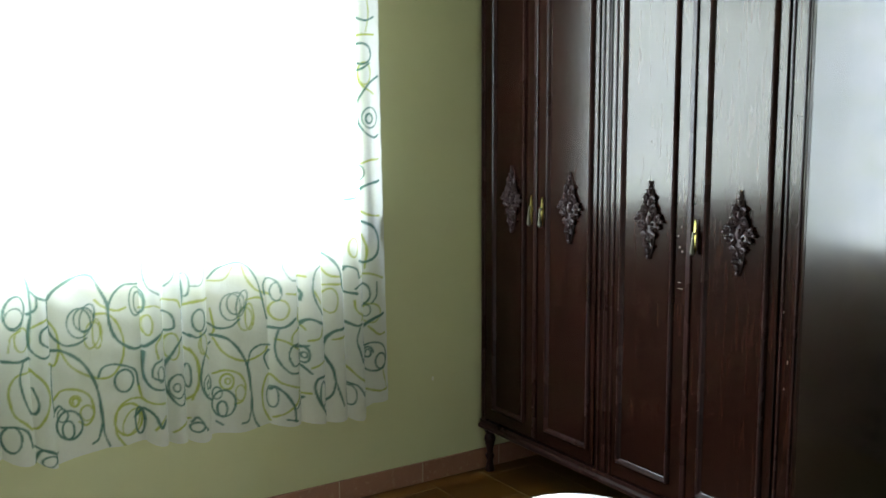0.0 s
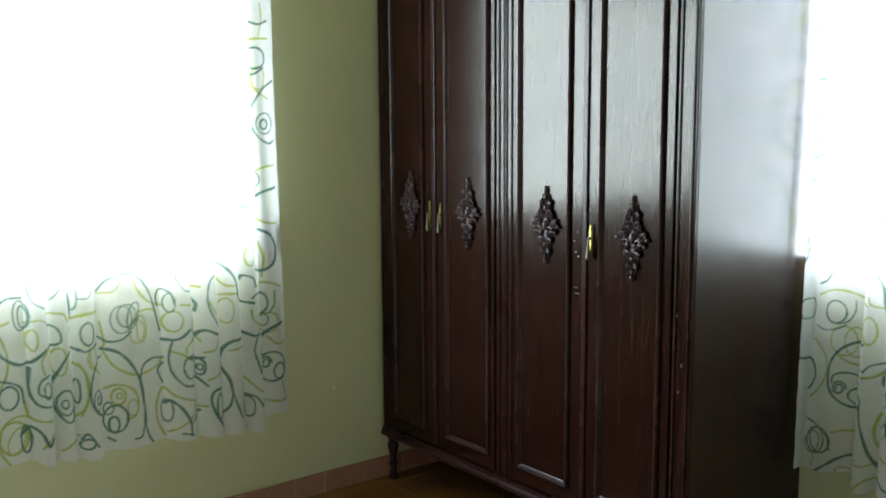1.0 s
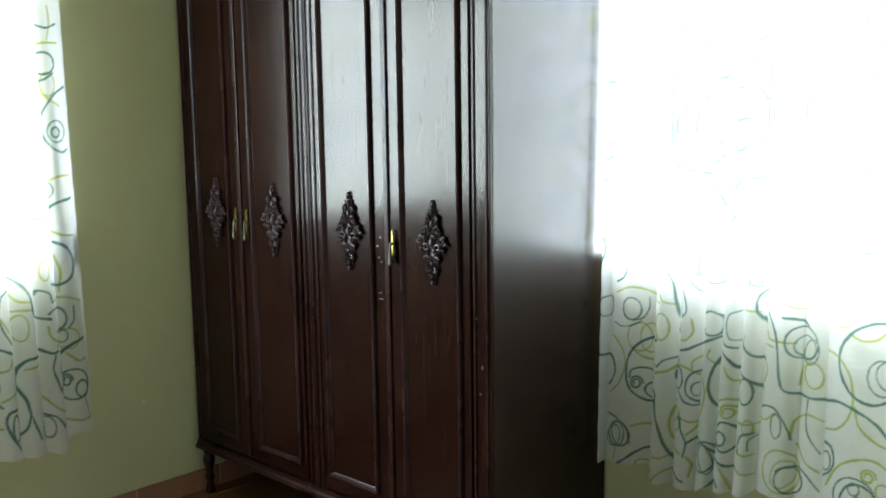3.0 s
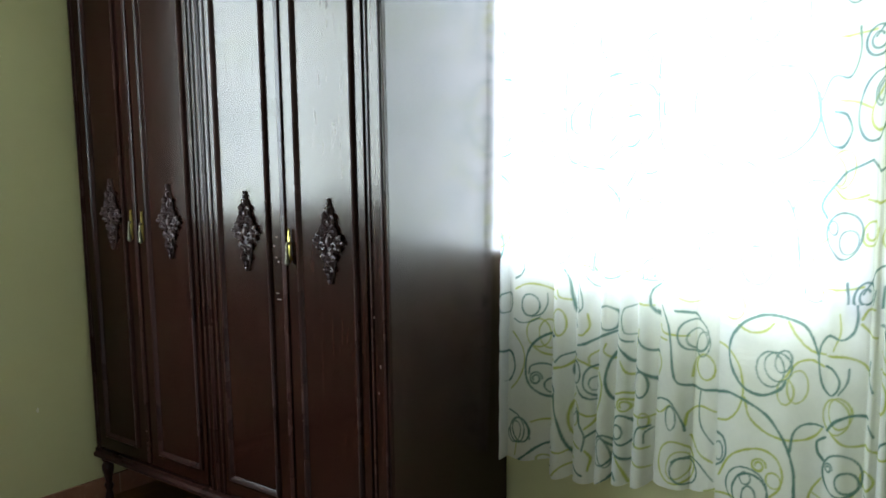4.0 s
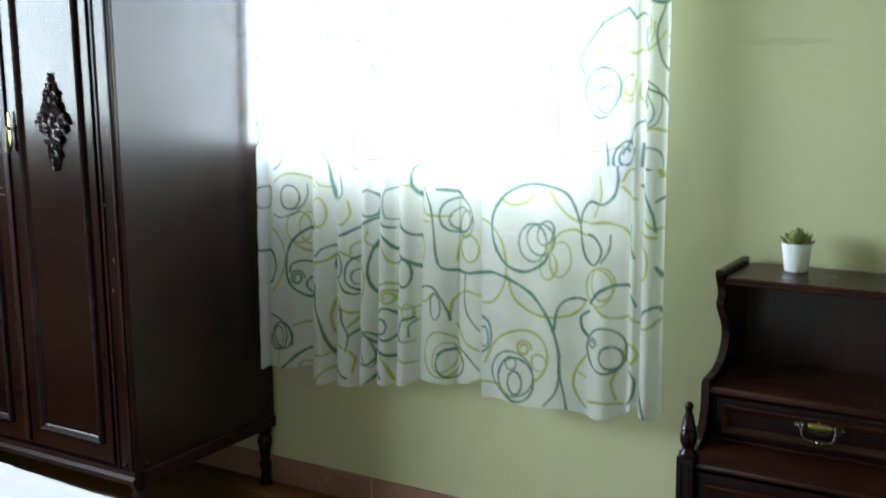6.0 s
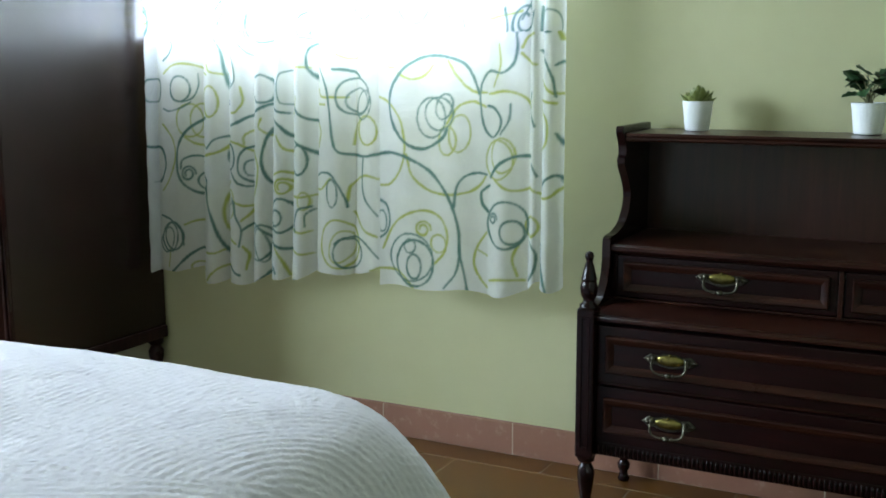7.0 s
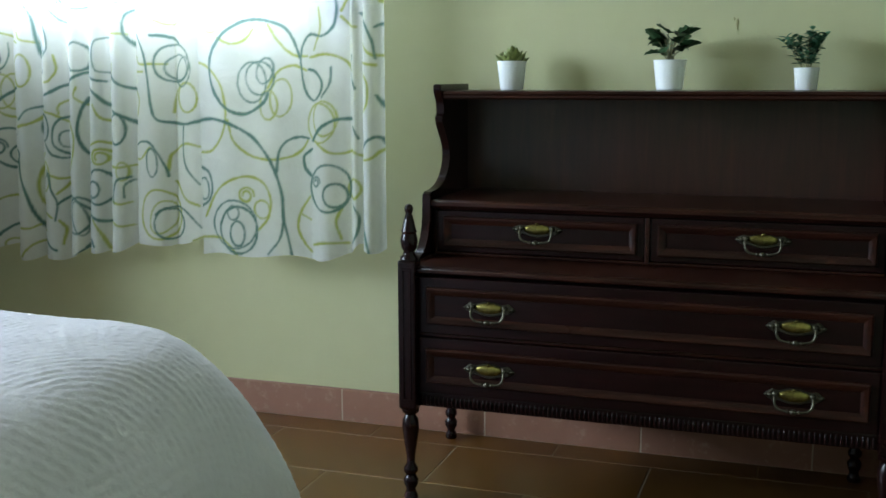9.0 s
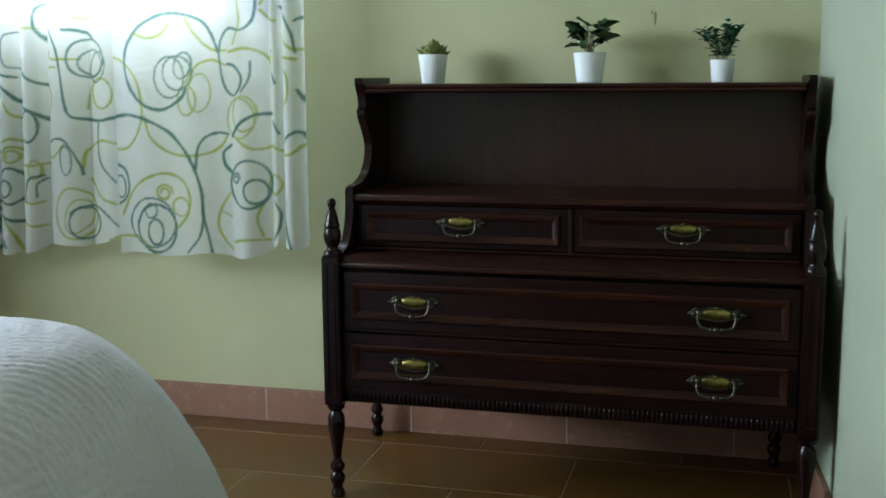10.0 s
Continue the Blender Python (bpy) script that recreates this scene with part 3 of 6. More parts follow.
def drawer(t, x0, x1, z0, z1, yf, inset, handles):
    """A drawer front with a raised, sloping frame moulding and bat-wing pulls."""
    d = part("drawer", box(x0, x1, yf - 0.012, yf + 0.02, z0, z1, 0.002), M_DRES, t)
    ix, iz = inset
    bm_ = bmesh.new()
    add_ring(bm_, x0 + ix, x1 - ix, z0 + iz, z1 - iz, yf - 0.012, [(0, 0), (0.0008, 0.006), (0.0035, 0.0085), (0.006, 0.008), (0.017, 0.0012), (0.0175, 0.0004)])
    part("drawer_moulding", bm_, M_DRES_TRIM, d, "rubbed reddish moulding", 25)
    for hx, hz in handles:
        h = piece("handle", BAIL[0], (hx, yf - 0.013, hz), d)
        tagged(h, "brass bat-wing drawer pull")
        piece("boss", BAIL[1], (hx, yf - 0.014, hz), h)
        piece("bail", BAIL[2], (hx, yf - 0.014, hz), h)
    return d


def chest():
    t = thing("chest_of_drawers", ((DX0 + DX1) / 2, -0.22, 0), "dark mahogany chest of drawers with shelf top on turned legs", "chest of drawers")
    # carcass of the lower body
    part("side_panel", box(DX0 - 0.012, DX0 + 0.006, DYF + 0.02, -0.03, 0.212, 0.498), M_DRES_V, t)
    part("side_panel", box(DX1 - 0.006, DX1 + 0.012, DYF + 0.02, -0.03, 0.212, 0.498), M_DRES_V, t)
    part("carcass", box(DX0 + 0.006, DX1 - 0.006, DYF + 0.022, -0.04, 0.215, 0.497), M_DRES, t)
    part("rail", box(DX0, DX1, DYF - 0.004, DYF + 0.02, 0.362, 0.3685, 0.0015), M_DRES_TRIM, t)
    drawer(t, DX0 + 0.002, DX1 - 0.002, 0.3705, 0.490, DYF, (0.018, 0.020), ((0.535, 0.432), (1.138, 0.436)))
    drawer(t, DX0 + 0.002, DX1 - 0.002, 0.240, 0.360, DYF, (0.016, 0.022), ((0.535, 0.300), (1.140, 0.302)))
    bm_ = bmesh.new()
    add_strip(bm_, [(-0.40, 0.0), (0.012, 0.0), (0.018, 0.004), (0.018, 0.009), (0.012, 0.012), (0.012, 0.015), (-0.40, 0.015)], ((DX0 - 0.005, DYF, 0.4975), (DX1 + 0.005, DYF, 0.4975)))
    part("ledge", bm_, M_DRES_TRIM, t, "rubbed reddish ledge")
    for xa, xb in ((0.3425, DX0 - 0.0055), (DX1 + 0.0055, 1.3315)):
        part("ledge_end", box(xa, xb, -0.432, -0.035, 0.4975, 0.5125, 0.003), M_DRES_TRIM, t)
    # gadrooned frieze: a rail with upright reeds
    f = part("frieze", box(DX0, DX1, DYF - 0.004, DYF + 0.018, 0.207, 0.238, 0.003), M_DRES, t)
    bm_ = bmesh.new()
    add_ball(bm_, (0, 0, 0), 0.0033, 0.0045, 0.0115, 0, 6)
    reed = to_mesh("reed", bm_, M_DRES, 60)
    n = 96
    for i in range(n):
        piece("reed", reed, (DX0 + 0.008 + (DX1 - DX0 - 0.016) * i / (n - 1), DYF - 0.004, 0.221), f)
    # four corner posts with turned legs
    leg = [(0.013, 0.0), (0.016, 0.005), (0.012, 0.016), (0.010, 0.022), (0.0155, 0.034), (0.0165, 0.044), (0.010, 0.054), (0.0155, 0.062), (0.0155, 0.070), (0.0085, 0.082), (0.010, 0.10), (0.0155, 0.135), (0.0185, 0.160), (0.0175, 0.178), (0.011, 0.190), (0.018, 0.196), (0.019, 0.204)]
    fin = [(0.019, 0.0), (0.019, 0.006), (0.013, 0.011), (0.012, 0.018), (0.0165, 0.026), (0.0185, 0.040), (0.0165, 0.052), (0.0145, 0.056), (0.017, 0.060), (0.0145, 0.066), (0.011, 0.083), (0.0065, 0.098), (0.0085, 0.1025), (0.0095, 0.109), (0.0065, 0.1155), (0.001, 0.118)]
    for xp in (0.360, 1.313):
        b = box(xp - 0.0195, xp + 0.0195, DYF - 0.034, DYF + 0.006, 0.205, 0.526, 0.0045)
        p = part("front_post", b, M_DRES_V, t)
        part("inlay_panel", add_ring(bmesh.new(), xp - 0.011, xp + 0.011, 0.225, 0.510, DYF - 0.034, [(0, 0), (0.001, 0.003), (0.004, 0.003), (0.006, 0.0004)]), M_DRES_V, p, "", 30)
        part("leg", add_lathe(bmesh.new(), leg, xp, DYF - 0.014, 0.0), M_DRES_V, t, "", 50)
        part("finial", add_lathe(bmesh.new(), fin, xp, DYF - 0.014, 0.526), M_DRES_V, t, "", 50)
    for xp in (0.306, 1.262):
        part("back_post", box(xp + 0.01, xp + 0.045, -0.065, -0.03, 0.2, 0.50, 0.004), M_DRES_V, t)
        part("leg", add_lathe(bmesh.new(), [(r * 0.95, z) for r, z in leg], xp + 0.012, -0.05, 0.0), M_DRES_V, t, "", 50)
    # upper body: two small drawers, shelf, scrolled sides, back and top
    part("upper_carcass", box(UX0 + 0.004, UX1 - 0.004, UYF + 0.022, -0.03, 0.513, 0.614), M_DRES, t)
    drawer(t, 0.370, 0.826, 0.521, 0.612, UYF, (0.014, 0.012), ((0.597, 0.578),))
    drawer(t, 0.840, UX1 - 0.004, 0.521, 0.612, UYF, (0.014, 0.012), ((1.066, 0.576),))
    part("stile", box(UX0, 0.3685, UYF - 0.008, UYF + 0.02, 0.514, 0.613, 0.002), M_DRES_V, t)
    part("divider", box(0.828, 0.838, UYF - 0.016, UYF + 0.02, 0.514, 0.613, 0.002), M_DRES_TRIM, t)
    part("bottom_bead", box(UX0 + 0.004, UX1 - 0.004, UYF - 0.014, UYF + 0.02, 0.5135, 0.5195, 0.002), M_DRES_TRIM, t)
    bm_ = bmesh.new()
    add_strip(bm_, [(-0.25, 0), (0.012, 0), (0.016, 0.004), (0.024, 0.009), (0.024, 0.017), (0.018, 0.021), (-0.25, 0.021)], ((UX0, UYF, 0.615), (UX1, UYF, 0.615)))
    part("middle_shelf", bm_, M_DRES_TRIM, t, "rubbed reddish moulded shelf edge")
    back = part("back_panel", box(UX0, UX1, -0.038, -0.028, 0.636, 0.8565), M_DRES_BACK, t)
    bm_ = bmesh.new()
    add_strip(bm_, [(-0.20, 0), (0.004, 0), (0.010, 0.004), (0.008, 0.009), (0.012, 0.013), (0.010, 0.0185), (-0.20, 0.0185)], ((UX0 + 0.004, -0.222, 0.8545), (UX1 - 0.004, -0.222, 0.8545)))
    part("top_shelf", bm_, M_DRES_TRIM, t, "rubbed reddish moulded top shelf")
    front = smooth_curve([(-0.236, 0.888), (-0.240, 0.875), (-0.222, 0.848), (-0.216, 0.822)], 5)
    front += smooth_curve([(-0.228, 0.817), (-0.224, 0.800), (-0.192, 0.762), (-0.178, 0.732), (-0.186, 0.702), (-0.216, 0.672), (-0.262, 0.657), (-0.306, 0.654)], 6)
    front += smooth_curve([(-0.316, 0.650), (-0.318, 0.600), (-0.330, 0.560), (-0.358, 0.530), (-0.398, 0.514)], 6)
    outline = [(float(a), float(b)) for a, b in front] + [(-0.03, 0.514), (-0.03, 0.888)]
    for xs in (UX0 - 0.018, UX1):
        bm_ = add_prism(bmesh.new(), outline, xs, xs + 0.018)
        bmesh.ops.bevel(bm_, geom=[e for e in bm_.edges if abs(e.verts[0].co.x - e.verts[1].co.x) < 1e-6], offset=0.002, segments=1, affect="EDGES")
        part("scrolled_side", bm_, M_DRES_V, t)
    return t


chest()

# ---------------------------------------------------------------- potted plants
def pot(x, y, z, r_top, r_bot, h, label):
    t = thing("potted_plant", (x, y, z), label, "plant", "pots on the chest")
    prof = [(r_bot * 0.92, 0.0), (r_bot, 0.002), (r_top - 0.0005, h - 0.002), (r_top, h), (r_top - 0.002, h), (r_top - 0.004, h - 0.006)]
    part("pot", add_lathe(bmesh.new(), prof, x, y, z, 36), M_POT, t, "plain white tapered pot", 40)
    part("soil", add_lathe(bmesh.new(), [(r_top - 0.0045, h - 0.010), (r_top - 0.006, h - 0.006)], x, y, z, 20), M_SOIL, t)
    return t


def leaf_mesh(name, outline, mat, curl, cup):
    """A leaf along +x from its base: outline of (x, half width); curl bends it down, cup folds it."""
    bm_ = bmesh.new()
    rows = []
    for x, hw in outline:
        rows.append([bm_.verts.new((x, s * hw, cup * abs(s) * hw - curl * x * x)) for s in (-1, -0.5, 0, 0.5, 1)])
    for a, b in zip(rows, rows[1:]):
        for i in range(4):
            bm_.faces.new((a[i], b[i], b[i + 1], a[i + 1]))
    bmesh.ops.solidify(bm_, geom=bm_.faces, thickness=0.0006)
    return to_mesh(name, bm_, mat, 60)


PZ = 0.8740
rnd = random.Random(11)
p = pot(0.481, -0.088, PZ, 0.0345, 0.0265, 0.066, "green succulent in a small white pot on the chest")
fat = bmesh.new()
prev = None
for k in range(7):
    u = k / 6
    hw = 0.0122 * math.sin(math.pi * (0.12 + 0.88 * u) ** 0.75) + 0.0006
    ring = [fat.verts.new((0.031 * u, hw * math.cos(a), 0.45 * hw * math.sin(a) + 0.010 * u * u)) for a in [2 * math.pi * i / 8 for i in range(8)]]
    if prev:
        for i in range(8):
            fat.faces.new((prev[i], prev[(i + 1) % 8], ring[(i + 1) % 8], ring[i]))
    prev = ring
fat.faces.new(prev)
fat = to_mesh("succulent_leaf", fat, M_SUCC, 70)
for i in range(44):
    a = i * 2.39996
    lvl = i / 43
    el = radians(8 + 74 * lvl + rnd.uniform(-8, 8))
    r0 = 0.012 * (1 - lvl)
    s = rnd.uniform(0.85, 1.15) * (1.0 - 0.15 * lvl)
    turn = Matrix.Rotation(a, 4, "Z") @ Matrix.Rotation(-el, 4, "Y") @ Matrix.Diagonal((s, s, s, 1))
    piece("leaf", fat, (0.481 + r0 * math.cos(a), -0.088 + r0 * math.sin(a), PZ + 0.060 + 0.012 * lvl), p, turn)

p = pot(0.843, -0.088, PZ, 0.0365, 0.0285, 0.066, "leafy dark green plant in a white pot on the chest")
lobed = leaf_mesh("lobed_leaf", [(0.0, 0.004), (0.003, 0.014), (0.008, 0.022), (0.014, 0.0175), (0.019, 0.0180), (0.025, 0.0235), (0.031, 0.0170), (0.036, 0.0130), (0.041, 0.0135), (0.046, 0.008), (0.050, 0.0012)], M_IVY, 3.0, 0.35)
for i in range(24):
    a = i * 2.39996 + 0.4
    rad = 0.006 + 0.030 * ((i * 7) % 24) / 24
    hz = 0.080 + 0.046 * ((i * 5 + 3) % 24) / 24
    cx, cy = 0.843 + rad * math.cos(a) + 0.004, -0.088 + 0.7 * rad * math.sin(a)
    bm = bmesh.new()
    add_tube(bm, smooth_curve([(0.843 + 0.006 * math.cos(a), -0.088 + 0.006 * math.sin(a), PZ + 0.058), (0.843 + 0.4 * rad * math.cos(a), -0.088 + 0.3 * rad * math.sin(a), PZ + 0.5 * (hz + 0.062)), (cx, cy, PZ + hz)], 4), 0.0011, 6)
    st = part("stem", bm, M_STEM, p)
    s = rnd.uniform(0.66, 0.95)
    turn = Matrix.Rotation(a + rnd.uniform(-0.7, 0.7), 4, "Z") @ Matrix.Rotation(radians(rnd.uniform(-40, 22)), 4, "Y") @ Matrix.Rotation(radians(rnd.uniform(-40, 40)), 4, "X") @ Matrix.Diagonal((s, s, s, 1))
    piece("leaf", lobed, (cx, cy, PZ + hz), p, turn)

p = pot(1.131, -0.088, PZ, 0.0265, 0.0225, 0.0475, "bushy small-leaved green plant in a white pot")
tiny = leaf_mesh("oval_leaf", [(0.0, 0.0008), (0.0035, 0.0042), (0.008, 0.0064), (0.013, 0.0052), (0.0175, 0.0006)], M_SPRIG, 6.0, 0.3)
for i in range(12):
    a = i * 2.39996 + 0.3
    spread = 0.008 + 0.052 * ((i * 5 + 2) % 12) / 11
    h = 0.084 - 0.012 * (spread / 0.055) + rnd.uniform(-0.010, 0.008)
    p0 = Vector((1.131 + 0.007 * math.cos(a), -0.088 + 0.007 * math.sin(a), PZ + 0.040))
    p2 = Vector((1.137 + spread * math.cos(a), -0.088 + 0.8 * spread * math.sin(a), PZ + 0.040 + h))
    p1 = (p0 + p2) / 2 + Vector((0, 0, 0.010))
    pts = [Vector(q) for q in smooth_curve([tuple(p0), tuple(p1), tuple(p2)], 6)]
    bm = bmesh.new()
    add_tube(bm, pts, 0.0008, 5)
    part("stem", bm, M_STEM, p)
    for k in range(2, len(pts)):
        for sgn in (0, math.pi):
            ang = a + (math.pi / 2) * (k % 2) + sgn + rnd.uniform(-0.4, 0.4)
            s = rnd.uniform(0.75, 1.1)
            turn = Matrix.Rotation(ang, 4, "Z") @ Matrix.Rotation(radians(rnd.uniform(-50, 0)), 4, "Y") @ Matrix.Diagonal((s, s, s, 1))
            piece("leaf", tiny, pts[k], p, turn)

# ---------------------------------------------------------------- bed with its quilt
BX0, BX1, BY0, BY1 = -1.30, 0.396, -3.30, -1.32
bed = thing("bed", ((BX0 + BX1) / 2, (BY0 + BY1) / 2, 0), "bed with a pale mattress under a white quilt", "bed")
part("mattress", box(BX0 + 0.05, BX1 - 0.05, BY0 + 0.05, BY1 - 0.05, 0.33, 0.545, 0.03), M_TICK, bed)
part("bed_frame", box(BX0 + 0.06, BX1 - 0.06, BY0 + 0.06, BY1 - 0.06, 0.22, 0.328, 0.005), M_DRES, bed)
for lx in (BX0 + 0.12, BX1 - 0.12):
    for ly in (BY0 + 0.12, BY1 - 0.12):
        part("leg", add_lathe(bmesh.new(), [(0.025, 0), (0.03, 0.05), (0.03, 0.22)], lx, ly, 0), M_DRES_V, bed)


def quilt():
    """A quilted spread: flat on top, falling over the edges, stitched in nested arcs."""
    step, fall = 0.0037, 0.62
    xs = np.concatenate([np.arange(BX0 - fall, -0.75, 0.012), np.arange(-0.75, BX1 + fall + step, step)])
    ys = np.concatenate([np.arange(BY0 - 0.1, -2.35, 0.012), np.arange(-2.35, BY1 + fall + step, step)])
    X, Y = np.meshgrid(xs, ys)
    cx, cy, hx, hy, r = (BX0 + BX1) / 2, (BY0 + BY1) / 2, (BX1 - BX0) / 2, (BY1 - BY0) / 2, 0.16
    qx, qy = np.abs(X - cx) - (hx - r), np.abs(Y - cy) - (hy - r)
    sx, sy = np.sign(X - cx), np.sign(Y - cy)
    ox, oy = np.maximum(qx, 0), np.maximum(qy, 0)
    length = np.hypot(ox, oy)
    d = length + np.minimum(np.maximum(qx, qy), 0) - r
    edge = np.maximum(length, 1e-6)
    nx = np.where(length > 0, ox / edge, (qx > qy) * 1.0) * sx
    ny = np.where(length > 0, oy / edge, (qx <= qy) * 1.0) * sy
    prof = np.array(smooth_curve([(-0.20, 0.590), (-0.10, 0.588), (0.0, 0.576), (0.045, 0.553), (0.085, 0.511), (0.125, 0.450), (0.158, 0.375), (0.200, 0.22), (0.232, 0.06), (0.240, 0.012)], 8))
    arc = np.concatenate([[0], np.cumsum(np.hypot(np.diff(prof[:, 0]), np.diff(prof[:, 1])))]) - 0.2
    dd = np.clip(d, -0.2, arc[-1])
    out, z = np.interp(dd, arc, prof[:, 0]), np.interp(dd, arc, prof[:, 1])
    PX, PY = X + nx * (out - d) * (d > -0.2), Y + ny * (out - d) * (d > -0.2)
    # soft folds low on the skirt
    along = X * np.abs(ny) + Y * np.abs(nx)
    wave = np.clip(dd, 0, 1) * 0.05 * np.sin(along * 11 + 1.3 * np.sin(along * 3.1))
    PX, PY = PX + nx * wave, PY + ny * wave
    # stitched rows: along the bed, aslant near its middle, and a fan of nested arcs by the corner
    fan = np.hypot(X - 0.50, Y + 1.66)
    slant = 0.866 * Y - 0.5 * X
    in_fan = (fan < 0.34) & (slant > -1.625)
    in_slant = ~in_fan & (slant < -1.56) & (X > -0.15) & (X < 0.50)
    best = np.where(in_fan, fan, np.where(in_slant, slant, X + 0.02 * np.sin(2.2 * Y)))
    run = np.where(in_fan, 0.2 * np.arctan2(Y + 1.66, X - 0.50), np.where(in_slant, 0.5 * Y + 0.866 * X, Y))
    wob = 0.0022 * np.sin(X * 17 + 2 * np.sin(Y * 9)) + 0.0010 * np.sin(Y * 41 + X * 17) + 0.0005 * np.sin(Y * 97 + 3 * np.sin(X * 61))
    ph = (best + wob) / 0.0150
    ridge = np.abs(np.sin(np.pi * ph)) ** 0.45
    # the thread gathers the cloth into small creases across each ridge
    gather = np.sin(run * 600 + 2.2 * np.sin(np.floor(ph) * 12.9) + 1.6 * np.sin(run * 71)) * (1.1 - ridge)
    rng = np.random.default_rng(4)
    grainy = rng.normal(0, 1, X.shape)
    lift = (0.0020 + 0.0006 * np.sin(X * 31 + 3 * np.sin(Y * 19))) * ridge + 0.0012 * gather + 0.0004 * grainy - 0.0025
    soft = 0.004 * np.sin(X * 5.1 + 1.0) * np.sin(Y * 4.3) + 0.003 * np.sin(X * 9.0 - Y * 7.0)
    slope = np.clip(np.interp(dd, arc, np.gradient(prof[:, 1]) / np.maximum(np.hypot(np.gradient(prof[:, 0]), np.gradient(prof[:, 1])), 1e-6)), -1, 0)
    up = np.sqrt(1 - slope ** 2)
    Z = z + lift * up + soft * up
    PX, PY = PX - nx * slope * lift, PY - ny * slope * lift
    ny_, nx_ = X.shape
    co = np.stack([PX, PY, Z], -1).reshape(-1, 3)
    idx = np.arange(ny_ * nx_).reshape(ny_, nx_)
    quads = np.stack([idx[:-1, :-1], idx[:-1, 1:], idx[1:, 1:], idx[1:, :-1]], -1).reshape(-1, 4)
    keep = (d < arc[-1] + 0.004).reshape(-1)
    quads = quads[keep[quads].all(1)]
    return grid_mesh("quilt", co, quads, M_QUILT)


def grid_mesh(name, co, quads, mat):
    used = np.unique(quads)
    remap = np.zeros(len(co), int)
    remap[used] = np.arange(len(used))
    co, quads = co[used], remap[quads]
    me = bpy.data.meshes.new(name)
    me.vertices.add(len(co))
    me.vertices.foreach_set("co", co.astype(np.float32).ravel())
    me.loops.add(quads.size)
    me.loops.foreach_set("vertex_index", quads.astype(np.int32).ravel())
    me.polygons.add(len(quads))
    me.polygons.foreach_set("loop_start", np.arange(0, quads.size, 4, dtype=np.int32))
    me.update(calc_edges=True)
    me.validate()
    me.shade_smooth()
    me.materials.append(mat)
    return me


q = new("quilt", quilt())
tagged(q, "white quilted cotton bedspread draped over the bed", "bedspread")

# ---------------------------------------------------------------- curtains
PW, PH, RES = 0.60, 0.66, 0.0015


def brush(ink, which, pts, width):
    """Strokes one line of ink, in metres from the corner of a printed field; it wraps at the edges."""
    ny_, nx_ = ink.shape[1:]
    pts = np.array(pts)
    seg = np.hypot(*np.diff(pts, axis=0).T)
    s = np.concatenate([[0], np.cumsum(seg)])
    q_ = np.linspace(0, s[-1], max(2, int(s[-1] / 0.002)))
    rr = int(width / RES) + 2
    for k, (x, y) in enumerate(zip(np.interp(q_, s, pts[:, 0]), np.interp(q_, s, pts[:, 1]))):
        w_ = width * (1 + 0.14 * math.sin(k * 0.09 + 40 * x))
        i, j = int(x / RES), int(y / RES)
        jj, ii = np.arange(j - rr, j + rr + 1), np.arange(i - rr, i + rr + 1)
        dist = np.hypot((ii * RES - x)[None, :], (jj * RES - y)[:, None])
        val = np.clip((w_ / 2 + 0.0018 - dist) / 0.0036, 0, 1)
        sl = np.ix_(jj % ny_, ii % nx_)
        ink[which][sl] = np.maximum(ink[which][sl], val)


